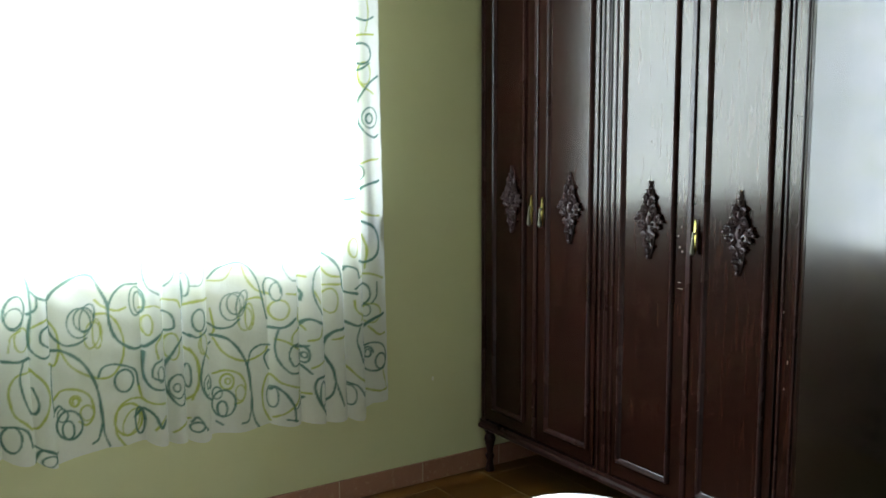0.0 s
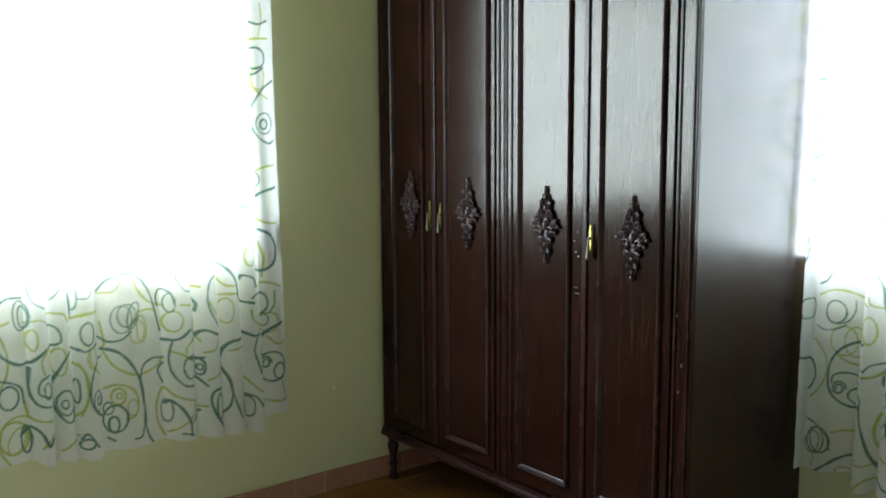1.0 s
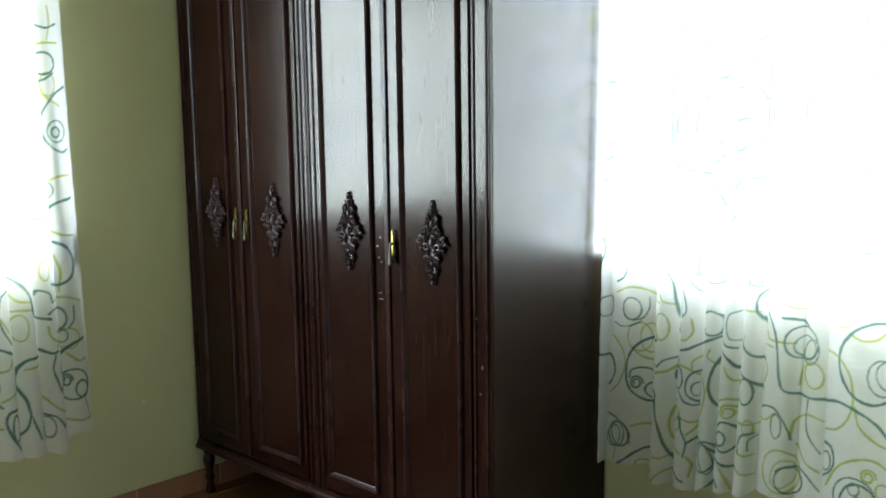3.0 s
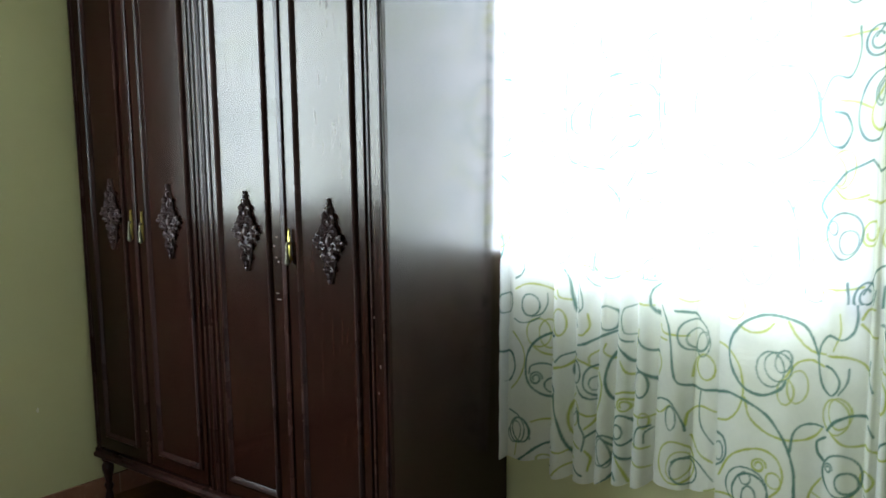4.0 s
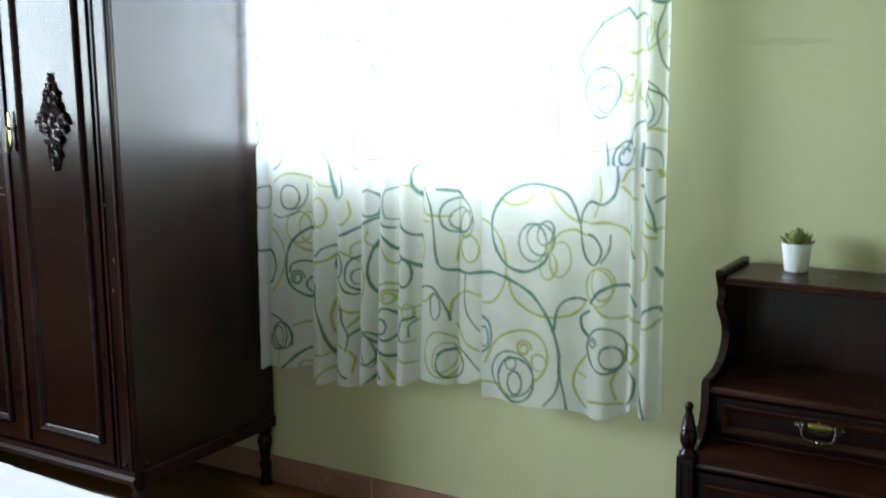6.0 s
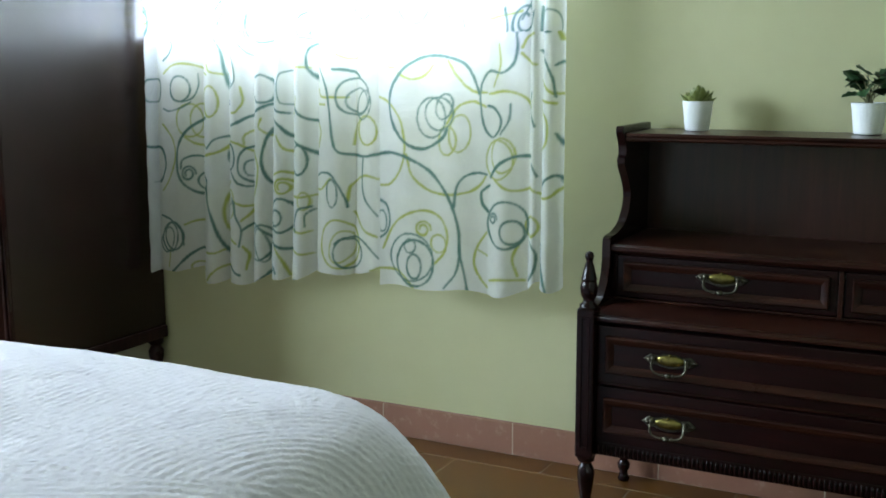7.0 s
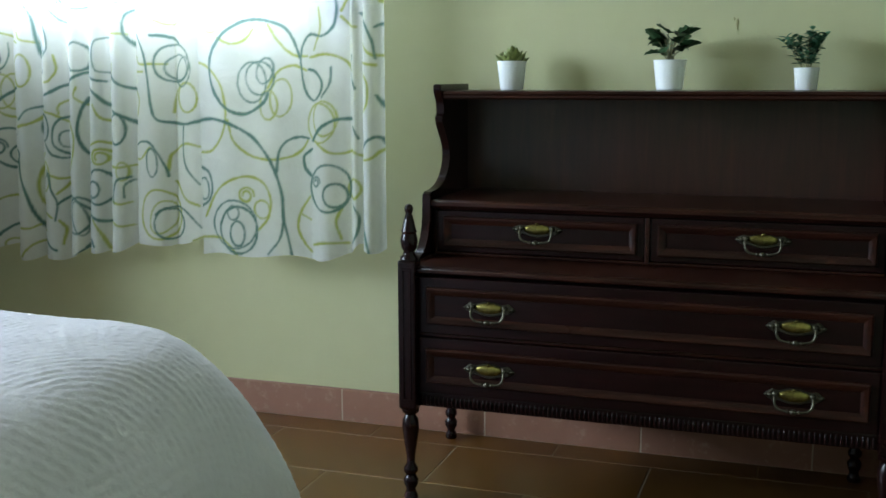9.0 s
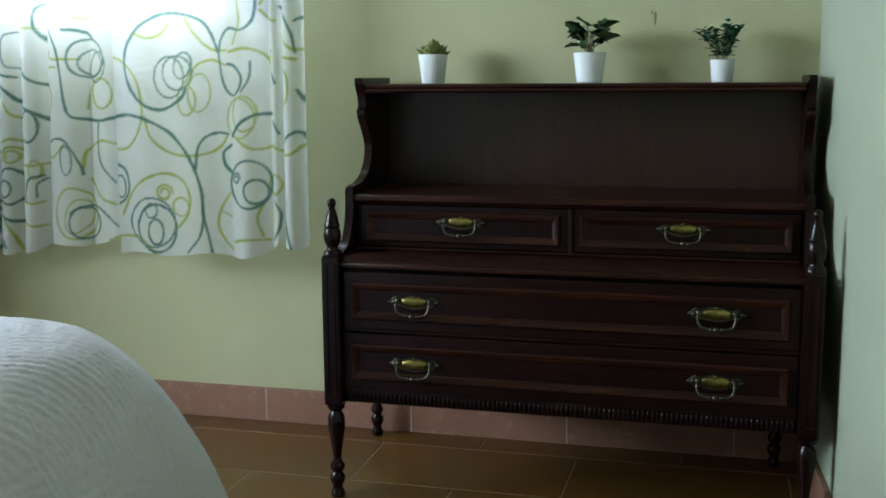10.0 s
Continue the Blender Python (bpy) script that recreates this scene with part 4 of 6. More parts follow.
def print_tile():
    """The printed repeat: dark green and lime brush strokes of loops, stems and spirals."""
    nx_, ny_ = int(PW / RES), int(PH / RES)
    ink = np.zeros((2, ny_, nx_), np.float32)

    def stamp(which, pts, width):
        brush(ink, which, pts, width)

    def at(px, py):
        return ((px - 108) / 1330, (930 - py) / 1330)

    def line(which, width, *pts):
        stamp(which, smooth_curve([at(*p_) for p_ in pts], 10), width)

    def loop(which, width, cx, cy, rx, ry, tilt=0.0, turns=1.0, start=0.0, shrink=1.0):
        pts = []
        for k in range(int(40 * turns) + 1):
            th = start + 2 * math.pi * k / 40
            f = 1 + (shrink - 1) * k / (40 * turns)
            u, v = rx * f * math.cos(th), ry * f * math.sin(th)
            pts.append(at(cx + u * math.cos(tilt) - v * math.sin(tilt), cy + u * math.sin(tilt) + v * math.cos(tilt)))
        stamp(which, pts, width)

    D, L = 0, 1
    thick, mid, thin = 0.0086, 0.0066, 0.0048
    # lime strokes
    line(L, mid, (90, 265), (150, 310), (195, 400), (190, 500), (150, 560), (95, 580))
    line(L, mid, (205, 480), (250, 560), (350, 605), (430, 590), (490, 545), (560, 580), (640, 585))
    line(L, mid, (330, 110), (370, 180), (440, 250), (520, 245), (580, 250), (640, 290))
    loop(L, thin, 385, 395, 38, 62, 0.2)
    loop(L, thin, 350, 425, 32, 48, -0.4)
    line(L, thin, (370, 310), (420, 285), (470, 320))
    loop(L, mid, 240, 760, 118, 92, 0.1)
    loop(L, thin, 275, 745, 58, 58, 0, 1.0)
    loop(L, mid, 272, 730, 24, 24, 0, 1.6, 0, 0.4)
    loop(L, thin, 325, 780, 28, 30)
    line(L, mid, (110, 870), (180, 878), (232, 935))
    line(L, mid, (500, 910), (570, 900), (640, 905))
    loop(L, thin, 545, 480, 48, 68, 0.2)
    loop(L, thin, 520, 490, 36, 50, -0.3)
    line(L, mid, (500, 730), (455, 780), (450, 860), (490, 930))
    loop(L, mid, 660, 720, 40, 52, 0.0, 1.5, 0, 0.45)
    loop(L, mid, 700, 300, 60, 80, 0.3)
    line(L, mid, (700, 130), (760, 200), (780, 330), (740, 420))
    loop(L, thin, 770, 540, 55, 75, -0.2, 1.4, 0, 0.6)
    line(L, mid, (640, 600), (720, 640), (800, 620), (870, 560))
    line(L, mid, (760, 900), (830, 860), (900, 880))
    line(L, mid, (110, 90), (190, 180), (290, 160), (330, 60))
    # dark green strokes
    loop(D, thick, 295, 285, 157, 165, 0.1, 0.80, -0.45)
    line(D, thick, (300, 118), (380, 140), (430, 210), (455, 320), (490, 400), (540, 400), (572, 345), (548, 292), (502, 288))
    loop(D, thin, 292, 345, 54, 66, 0.2)
    loop(D, thin, 322, 318, 50, 58, -0.3)
    loop(D, thin, 300, 330, 62, 50, 0.6, 0.8)
    line(D, thick, (60, 472), (110, 466), (200, 475), (300, 540), (370, 640), (395, 780), (400, 830))
    line(D, mid, (400, 830), (385, 890), (340, 935))
    line(D, mid, (400, 830), (412, 880), (425, 940))
    line(D, mid, (372, 640), (390, 580), (430, 538), (485, 535))
    loop(D, thin, 225, 830, 80, 84, 0.0)
    loop(D, mid, 242, 845, 62, 72, 0.2)
    loop(D, thin, 238, 862, 25, 42, 0.2)
    loop(D, thin, 222, 790, 20, 22)
    line(D, mid, (195, 930), (172, 870), (180, 810))
    line(D, mid, (70, 475), (42, 530), (38, 580), (60, 650), (100, 690))
    line(D, thin, (92, 610), (140, 660), (135, 740), (102, 765), (104, 700), (128, 690))
    loop(D, mid, 560, 712, 68, 82)
    loop(D, thin, 516, 690, 17, 24)
    loop(D, thin, 580, 735, 36, 42)
    line(D, thick, (650, 468), (560, 490), (500, 560), (470, 620), (490, 660))
    line(D, mid, (585, 0), (590, 80), (560, 160), (490, 170), (455, 250))
    line(D, thick, (735, 60), (730, 200), (738, 360), (765, 448), (838, 468), (912, 470))
    line(D, mid, (650, 468), (690, 520), (735, 530), (770, 590), (752, 660), (735, 600), (748, 545))
    loop(D, mid, 815, 280, 62, 70, 0.2, 1.3, 2.4, 0.9)
    loop(D, thin, 832, 300, 40, 46, -0.4)
    loop(D, thin, 806, 268, 34, 52, 0.5)
    loop(L, thin, 858, 350, 36, 46, 0.4)
    loop(D, mid, 660, 285, 66, 118, 0.08, 0.86, 0.4)
    loop(D, thin, 672, 240, 26, 52, 0.15, 1.8, 0, 0.5)
    line(D, mid, (751, 790), (800, 742), (870, 760), (922, 827))
    loop(L, thin, 752, 760, 34, 46, 0.4)
    loop(L, thin, 774, 742, 30, 42, -0.3)
    loop(D, thin, 800, 790, 62, 72, 0.2)
    loop(D, thin, 790, 810, 40, 44)
    line(D, mid, (640, 930), (690, 872), (742, 860), (800, 790))
    loop(D, mid, 650, 60, 52, 62, 0.0, 1.9, 0, 0.3)
    loop(D, thin, 820, 110, 55, 66, 0.3)
    return ink


INK = print_tile()


class Field:
    """A stretch of the print as it lies on one gathered panel: along the wall and up, given in millimetres."""

    def __init__(self, a0, a1, z0, z1):
        self.a0, self.z0 = a0, z0
        self.ink = np.zeros((2, int((z1 - z0) / RES), int((a1 - a0) / RES)), np.float32)

    def line(self, which, width, *pts):
        pts = [(x / 1000 - self.a0, z / 1000 - self.z0) for x, z in pts]
        brush(self.ink, which, smooth_curve(pts, 10) if len(pts) > 2 else pts, width)

    def loop(self, which, width, cx, cz, rx, rz, tilt=0.0, turns=1.0, start=0.0, shrink=1.0):
        pts = []
        for k in range(int(40 * turns) + 1):
            th, f = start + 2 * math.pi * k / 40, 1 + (shrink - 1) * k / (40 * turns)
            u, v = rx * f * math.cos(th), rz * f * math.sin(th)
            pts.append(((cx + u * math.cos(tilt) - v * math.sin(tilt)) / 1000 - self.a0, (cz + u * math.sin(tilt) + v * math.cos(tilt)) / 1000 - self.z0))
        brush(self.ink, which, pts, width)


def gathered_print():
    """The print on the gathered panel of the north window."""
    f = Field(-1.26, -0.22, 0.33, 1.30)
    line, loop, D, L = f.line, f.loop, 0, 1
    thick, mid, thin = 0.0082, 0.0062, 0.0046
    line(L, mid, (-1095, 1000), (-1031, 1028), (-969, 1023), (-900, 999))
    loop(L, thin, -993, 868, 41, 47)
    loop(L, thin, -957, 868, 34, 48)
    line(L, mid, (-1104, 854), (-1054, 818), (-1041, 770), (-1060, 712), (-1106, 660))
    line(L, mid, (-1007, 819), (-971, 800), (-910, 797))
    line(L, thin, (-922, 667), (-929, 635), (-910, 599))
    line(L, mid, (-1011, 565), (-973, 579), (-911, 585))
    line(L, thin, (-1073, 494), (-1082, 434))
    loop(L, thin, -965, 442, 26, 17)
    loop(L, mid, -889, 924, 25, 43)
    line(L, mid, (-898, 1026), (-889, 1007), (-850, 999))
    line(L, mid, (-783, 964), (-777, 925), (-796, 897), (-816, 893))
    line(L, mid, (-819, 815), (-781, 804), (-748, 779))
    line(L, thick, (-903, 773), (-861, 786), (-829, 819))
    line(L, mid, (-820, 704), (-846, 670), (-857, 613), (-847, 557), (-803, 527))
    loop(L, thin, -823, 639, 15, 40)
    line(L, mid, (-808, 644), (-778, 635), (-754, 638))
    line(L, mid, (-903, 496), (-875, 496), (-849, 508), (-824, 493))
    line(L, mid, (-899, 418), (-872, 449), (-846, 459), (-827, 427))
    line(L, thin, (-745, 855), (-775, 831), (-776, 808))
    line(L, mid, (-715, 879), (-721, 855), (-693, 833))
    line(L, mid, (-743, 785), (-725, 746), (-737, 683), (-764, 618), (-785, 593))
    line(L, mid, (-683, 724), (-649, 737), (-621, 726))
    loop(L, mid, -649, 694, 25, 25, -0.0, 1.6, 0.0, 0.4)
    line(L, mid, (-623, 671), (-586, 669), (-562, 674))
    line(L, mid, (-664, 833), (-647, 803), (-624, 788))
    line(L, mid, (-616, 1020), (-565, 1017))
    line(L, thin, (-605, 941), (-611, 895), (-619, 842))
    line(L, mid, (-545, 959), (-532, 941), (-487, 939), (-451, 939))
    line(L, mid, (-546, 920), (-514, 920))
    line(L, mid, (-552, 873), (-534, 843), (-549, 805))
    line(L, mid, (-557, 690), (-530, 694), (-497, 722))
    line(L, mid, (-619, 522), (-591, 512), (-567, 514))
    line(L, mid, (-617, 578), (-589, 571), (-568, 576))
    loop(L, thin, -582, 658, 14, 24)
    loop(L, mid, -479, 546, 54, 66)
    loop(L, thin, -470, 539, 31, 46, -0.4)
    loop(L, mid, -392, 853, 35, 38)
    line(L, mid, (-454, 663), (-444, 709), (-403, 733), (-351, 727))
    line(L, mid, (-441, 633), (-406, 589), (-358, 573))
    line(L, mid, (-382, 479), (-347, 493))
    line(L, mid, (-671, 527), (-648, 489), (-636, 449))
    line(L, mid, (-783, 520), (-770, 497), (-776, 456))
    line(L, thin, (-441, 814), (-436, 859), (-417, 886))
    line(L, thin, (-475, 1051), (-440, 1040), (-405, 1057))
    line(D, mid, (-1140, 1117), (-1088, 1112), (-1048, 1088), (-1060, 1056), (-1093, 1037))
    loop(D, thin, -1122, 952, 13, 33)
    loop(D, mid, -1024, 958, 33, 36)
    line(D, thin, (-965, 1000), (-965, 968), (-985, 932), (-1016, 920))
    line(D, thin, (-1101, 899), (-1065, 893), (-1017, 904), (-990, 920))
    line(D, thick, (-906, 877), (-957, 868), (-1006, 835), (-1033, 778), (-1033, 721), (-1009, 681), (-959, 658), (-912, 676))
    line(D, mid, (-1022, 729), (-1016, 754), (-973, 767), (-913, 753))
    loop(D, mid, -999, 714, 21, 23, -0.0, 1.6, 0.0, 0.4)
    loop(D, mid, -936, 695, 35, 26)
    line(D, thick, (-1130, 792), (-1104, 776), (-1090, 736), (-1103, 702), (-1115, 685))
    loop(D, mid, -1071, 524, 34, 43, -0.2)
    loop(D, mid, -1055, 529, 40, 41, 0.3)
    loop(D, thin, -1083, 515, 27, 39, -0.4)
    line(D, mid, (-1111, 585), (-1068, 574), (-1027, 551), (-1014, 506))
    line(D, thick, (-1073, 413), (-1022, 455), (-967, 496), (-910, 508))
    line(D, mid, (-950, 427), (-908, 450))
    line(D, mid, (-875, 1100), (-857, 1065), (-850, 1003), (-842, 956), (-825, 917))
    line(D, mid, (-827, 1064), (-805, 1018), (-802, 983), (-822, 964))
    line(D, thin, (-828, 1057), (-825, 1002), (-817, 971))
    line(D, thick, (-822, 858), (-788, 870), (-738, 898), (-689, 921))
    line(D, mid, (-900, 793), (-874, 818), (-839, 829), (-824, 827))
    loop(D, mid, -826, 771, 21, 36)
    line(D, thick, (-904, 684), (-894, 628), (-872, 556), (-845, 492), (-811, 449), (-792, 438))
    line(D, mid, (-747, 804), (-776, 792), (-792, 760), (-789, 724), (-756, 698))
    loop(D, thin, -761, 741, 16, 22)
    line(D, mid, (-819, 728), (-795, 700), (-766, 690), (-746, 698))
    line(D, thin, (-838, 622), (-812, 648), (-804, 616))
    line(D, mid, (-817, 656), (-804, 608), (-786, 569), (-793, 520))
    line(D, mid, (-739, 990), (-715, 998), (-692, 982), (-688, 948), (-699, 925), (-732, 925), (-741, 940))
    line(D, mid, (-689, 925), (-666, 902), (-634, 895))
    line(D, thin, (-630, 1009), (-654, 997), (-664, 963), (-652, 925), (-629, 918))
    line(D, thick, (-682, 879), (-654, 860), (-622, 826), (-572, 800), (-555, 782))
    line(D, thick, (-692, 852), (-708, 809), (-715, 762), (-702, 715), (-680, 681))
    line(D, thick, (-619, 918), (-588, 891), (-552, 873))
    loop(D, mid, -596, 769, 25, 40)
    line(D, thin, (-616, 1008), (-619, 1046), (-613, 1091), (-581, 1096), (-541, 1089), (-527, 1096))
    line(D, mid, (-540, 1097), (-564, 1067), (-570, 1023), (-553, 982))
    line(D, thick, (-543, 1015), (-521, 985), (-504, 948), (-497, 896), (-490, 836), (-477, 799), (-446, 788), (-403, 784), (-367, 790), (-341, 794))
    line(D, thick, (-485, 1013), (-445, 1008), (-419, 992))
    loop(D, mid, -429, 941, 48, 48, -0.2)
    loop(D, thin, -421, 930, 33, 33, 0.3)
    loop(D, thin, -404, 919, 26, 39, -0.3)
    line(D, mid, (-552, 728), (-528, 738), (-497, 734), (-475, 708), (-458, 670), (-454, 648))
    loop(D, thin, -494, 683, 17, 37)
    loop(D, mid, -656, 615, 33, 47)
    loop(D, mid, -668, 608, 17, 22)
    line(D, thick, (-694, 550), (-666, 531), (-638, 523), (-619, 526))
    loop(D, mid, -724, 536, 34, 50, -0.2)
    loop(D, thin, -719, 528, 19, 47, 0.2)
    line(D, mid, (-786, 564), (-751, 590), (-722, 576), (-694, 550))
    line(D, thick, (-738, 418), (-708, 444), (-683, 474), (-669, 455))
    line(D, mid, (-568, 643), (-596, 634), (-611, 602), (-608, 574))
    line(D, thin, (-564, 635), (-578, 619), (-579, 588))
    loop(D, mid, -453, 521, 38, 40, -0.1)
    line(D, mid, (-488, 546), (-470, 559), (-434, 566), (-398, 551), (-355, 516))
    line(D, mid, (-612, 439), (-584, 433), (-546, 440), (-509, 459))
    line(D, mid, (-407, 778), (-412, 725), (-400, 673), (-357, 630))
    line(D, thin, (-797, 1094), (-769, 1060), (-737, 1036))
    line(D, mid, (-734, 1101), (-725, 1087), (-697, 1086), (-682, 1100))
    return f


def flat_print():
    """The print on the flatter panel of the north window, which laps over the gathered one."""
    f = Field(-0.46, 0.30, 0.33, 1.30)
    line, loop, D, L = f.line, f.loop, 0, 1
    thick, mid, thin = 0.0086, 0.0066, 0.0048
    line(L, mid, (-351, 945), (-313, 930), (-276, 891), (-260, 848), (-258, 804), (-274, 753), (-308, 719), (-347, 714))
    line(L, mid, (-252, 797), (-236, 747), (-191, 712), (-134, 701), (-78, 709), (-47, 728), (-31, 750))
    loop(L, thin, -133, 836, 23, 36)
    loop(L, thin, -101, 854, 27, 46, -0.1)
    line(L, mid, (-133, 878), (-105, 920), (-70, 933), (-35, 921))
    line(L, mid, (-132, 1032), (-105, 990), (-70, 959), (-31, 955))
    line(L, mid, (-23, 952), (30, 959), (68, 945), (90, 921))
    line(L, mid, (-279, 1002), (-238, 987), (-197, 998), (-172, 1022))
    loop(L, thin, -299, 1055, 38, 39)
    line(L, mid, (-328, 550), (-302, 604), (-259, 640), (-200, 657), (-151, 641), (-129, 598), (-139, 554), (-168, 523))
    loop(L, mid, -202, 609, 23, 22, -0.0, 1.5, 0.0, 0.4)
    loop(L, thin, -156, 575, 23, 23)
    line(L, mid, (-338, 496), (-286, 496), (-257, 479), (-232, 455))
    loop(L, thin, 8, 793, 38, 48)
    loop(L, thin, 19, 804, 32, 42)
    line(L, mid, (-8, 750), (31, 724), (62, 720), (92, 729))
    line(L, mid, (-27, 611), (-51, 574), (-59, 530), (-43, 495), (-23, 474))
    line(L, thin, (-51, 567), (-23, 554))
    line(L, mid, (-17, 491), (24, 500), (78, 500))
    line(L, mid, (62, 588), (51, 552), (63, 510))
    loop(L, mid, 96, 635, 19, 24)
    line(L, thin, (7, 1071), (11, 1023), (-8, 969))
    line(L, mid, (60, 1063), (74, 1089), (96, 1095))
    line(L, mid, (60, 1049), (82, 1029), (104, 1022))
    line(L, mid, (119, 985), (149, 958), (178, 955))
    line(L, mid, (118, 938), (160, 932))
    line(L, mid, (120, 915), (142, 888), (139, 840), (121, 820))
    line(L, mid, (92, 729), (122, 713))
    line(L, mid, (122, 706), (151, 711), (173, 732))
    line(L, mid, (160, 1114), (169, 1081))
    line(D, thick, (-50, 948), (-70, 997), (-97, 1028), (-148, 1044), (-204, 1041), (-262, 1012), (-298, 966), (-307, 912), (-289, 862), (-248, 823), (-199, 814), (-150, 839), (-133, 864))
    line(D, thick, (-376, 791), (-346, 795), (-299, 800), (-244, 787), (-183, 756), (-138, 710), (-114, 664), (-99, 607), (-95, 549))
    line(D, mid, (-95, 549), (-107, 501), (-140, 462))
    line(D, mid, (-95, 549), (-85, 506), (-75, 463))
    line(D, mid, (-112, 672), (-106, 722), (-86, 748), (-54, 758), (-27, 755))
    line(D, mid, (-50, 945), (-45, 900), (-31, 862), (-8, 848), (11, 866), (15, 893), (-4, 917), (-27, 923))
    line(D, thin, (38, 928), (34, 887), (15, 856))
    line(D, mid, (-50, 952), (-42, 983), (-23, 1007), (15, 1003), (41, 1023), (50, 1063), (45, 1110), (41, 1123))
    loop(D, thin, -179, 892, 42, 50, -0.1)
    loop(D, thin, -157, 902, 40, 41)
    loop(D, thin, -141, 920, 22, 32, -0.3)
    loop(D, mid, 30, 634, 53, 58)
    loop(D, thin, -4, 648, 14, 15, -0.0, 1.4, 0.0, 0.4)
    loop(D, mid, 47, 617, 28, 29)
    line(D, thick, (-15, 750), (8, 779), (46, 801), (91, 805))
    line(D, thick, (-19, 729), (-43, 710), (-39, 682), (-23, 665))
    loop(D, thin, -239, 533, 65, 62)
    loop(D, mid, -227, 519, 55, 60)
    loop(D, mid, -228, 510, 21, 32)
    loop(D, thin, -241, 563, 17, 18)
    line(D, mid, (-350, 714), (-348, 684), (-318, 663), (-308, 626), (-319, 592), (-341, 575))
    loop(D, thin, -332, 621, 13, 28)
    line(D, mid, (90, 955), (87, 914), (102, 877))
    line(D, mid, (95, 785), (110, 758))
    line(D, mid, (93, 597), (112, 570), (108, 527), (90, 501))
    line(D, mid, (113, 1055), (137, 1022), (154, 988), (160, 948))
    line(D, thick, (118, 1101), (140, 1098), (153, 1107))
    line(D, mid, (159, 1021), (177, 1034))
    line(D, mid, (163, 861), (180, 821))
    line(D, mid, (122, 724), (136, 748), (166, 763), (177, 743))
    line(D, thick, (127, 599), (131, 543), (150, 484))
    line(D, thin, (-108, 1107), (-69, 1092), (-39, 1105))
    return f


def west_print():
    """The print on the panel of the west window."""
    f = Field(-2.72, -0.98, 0.28, 2.30)
    line, loop, D, L = f.line, f.loop, 0, 1
    thick, mid, thin = 0.0105, 0.0078, 0.0056
    line(L, mid, (-2436, 883), (-2411, 897), (-2377, 906))
    loop(L, thin, -2467, 848, 26, 39)
    line(L, thin, (-2514, 815), (-2502, 866), (-2469, 879))
    line(L, mid, (-2446, 735), (-2495, 734), (-2521, 685), (-2511, 612), (-2473, 570), (-2445, 542), (-2414, 577), (-2392, 636), (-2403, 692), (-2445, 743))
    line(L, mid, (-2378, 898), (-2351, 854), (-2346, 791), (-2362, 740), (-2386, 757))
    line(L, mid, (-2221, 949), (-2196, 924), (-2153, 905), (-2117, 910))
    loop(L, thin, -2236, 830, 26, 46, -0.2)
    loop(L, thin, -2219, 832, 16, 50)
    line(L, mid, (-2224, 900), (-2180, 895), (-2147, 854), (-2130, 787), (-2139, 733), (-2174, 683), (-2218, 676), (-2278, 704), (-2319, 742), (-2346, 800))
    line(L, mid, (-2373, 624), (-2342, 651), (-2290, 647), (-2253, 613), (-2247, 556), (-2271, 524), (-2296, 538))
    loop(L, mid, -2305, 608, 19, 22, -0.0, 1.6, 0.0, 0.4)
    loop(L, thin, -2269, 565, 22, 26)
    line(L, mid, (-2178, 507), (-2162, 560), (-2124, 586), (-2078, 583), (-2061, 571), (-2009, 562))
    loop(L, mid, -2128, 516, 50, 56)
    loop(L, thin, -2119, 505, 27, 47, -0.5)
    line(L, mid, (-2178, 516), (-2171, 468), (-2146, 425))
    loop(L, thin, -2054, 846, 14, 36)
    line(L, thin, (-2072, 904), (-2034, 913), (-2007, 901))
    line(L, mid, (-2001, 928), (-1950, 922), (-1933, 892))
    line(L, mid, (-1918, 895), (-1884, 910), (-1835, 908))
    line(L, mid, (-2002, 807), (-2032, 774), (-2025, 726))
    loop(L, thin, -1972, 760, 24, 47)
    line(L, mid, (-1925, 749), (-1892, 716), (-1880, 656), (-1888, 590), (-1924, 547))
    line(L, mid, (-1981, 451), (-1942, 473), (-1912, 487))
    line(L, mid, (-2047, 473), (-2007, 513))
    line(L, mid, (-2085, 631), (-2074, 578))
    loop(D, mid, -2485, 942, 36, 52, -0.2)
    loop(D, thin, -2487, 920, 31, 36)
    line(D, thick, (-2532, 787), (-2484, 780), (-2447, 779))
    line(D, mid, (-2468, 773), (-2483, 723), (-2472, 650), (-2446, 592), (-2428, 625), (-2441, 681))
    line(D, mid, (-2445, 1067), (-2436, 1014), (-2433, 944), (-2441, 875), (-2442, 814), (-2410, 782), (-2376, 782))
    line(D, mid, (-2433, 1009), (-2414, 985), (-2382, 968))
    line(D, mid, (-2414, 985), (-2416, 951), (-2442, 928))
    line(D, mid, (-2379, 880), (-2404, 870), (-2410, 836), (-2383, 810))
    line(D, thick, (-2374, 963), (-2347, 995), (-2294, 1029), (-2251, 1038), (-2225, 1026), (-2202, 979), (-2182, 931), (-2177, 867), (-2158, 810), (-2115, 771), (-2079, 761), (-2041, 789), (-2012, 808))
    line(D, mid, (-2374, 963), (-2377, 902), (-2368, 848), (-2332, 807), (-2290, 805), (-2254, 823))
    loop(D, thin, -2277, 876, 39, 50)
    loop(D, thin, -2261, 887, 33, 40)
    loop(D, thin, -2250, 890, 24, 49, -0.3)
    line(D, thick, (-2375, 793), (-2334, 785), (-2284, 750), (-2248, 695), (-2229, 637), (-2220, 570), (-2218, 523))
    line(D, mid, (-2218, 523), (-2234, 470), (-2257, 456))
    line(D, mid, (-2218, 523), (-2212, 475), (-2198, 435))
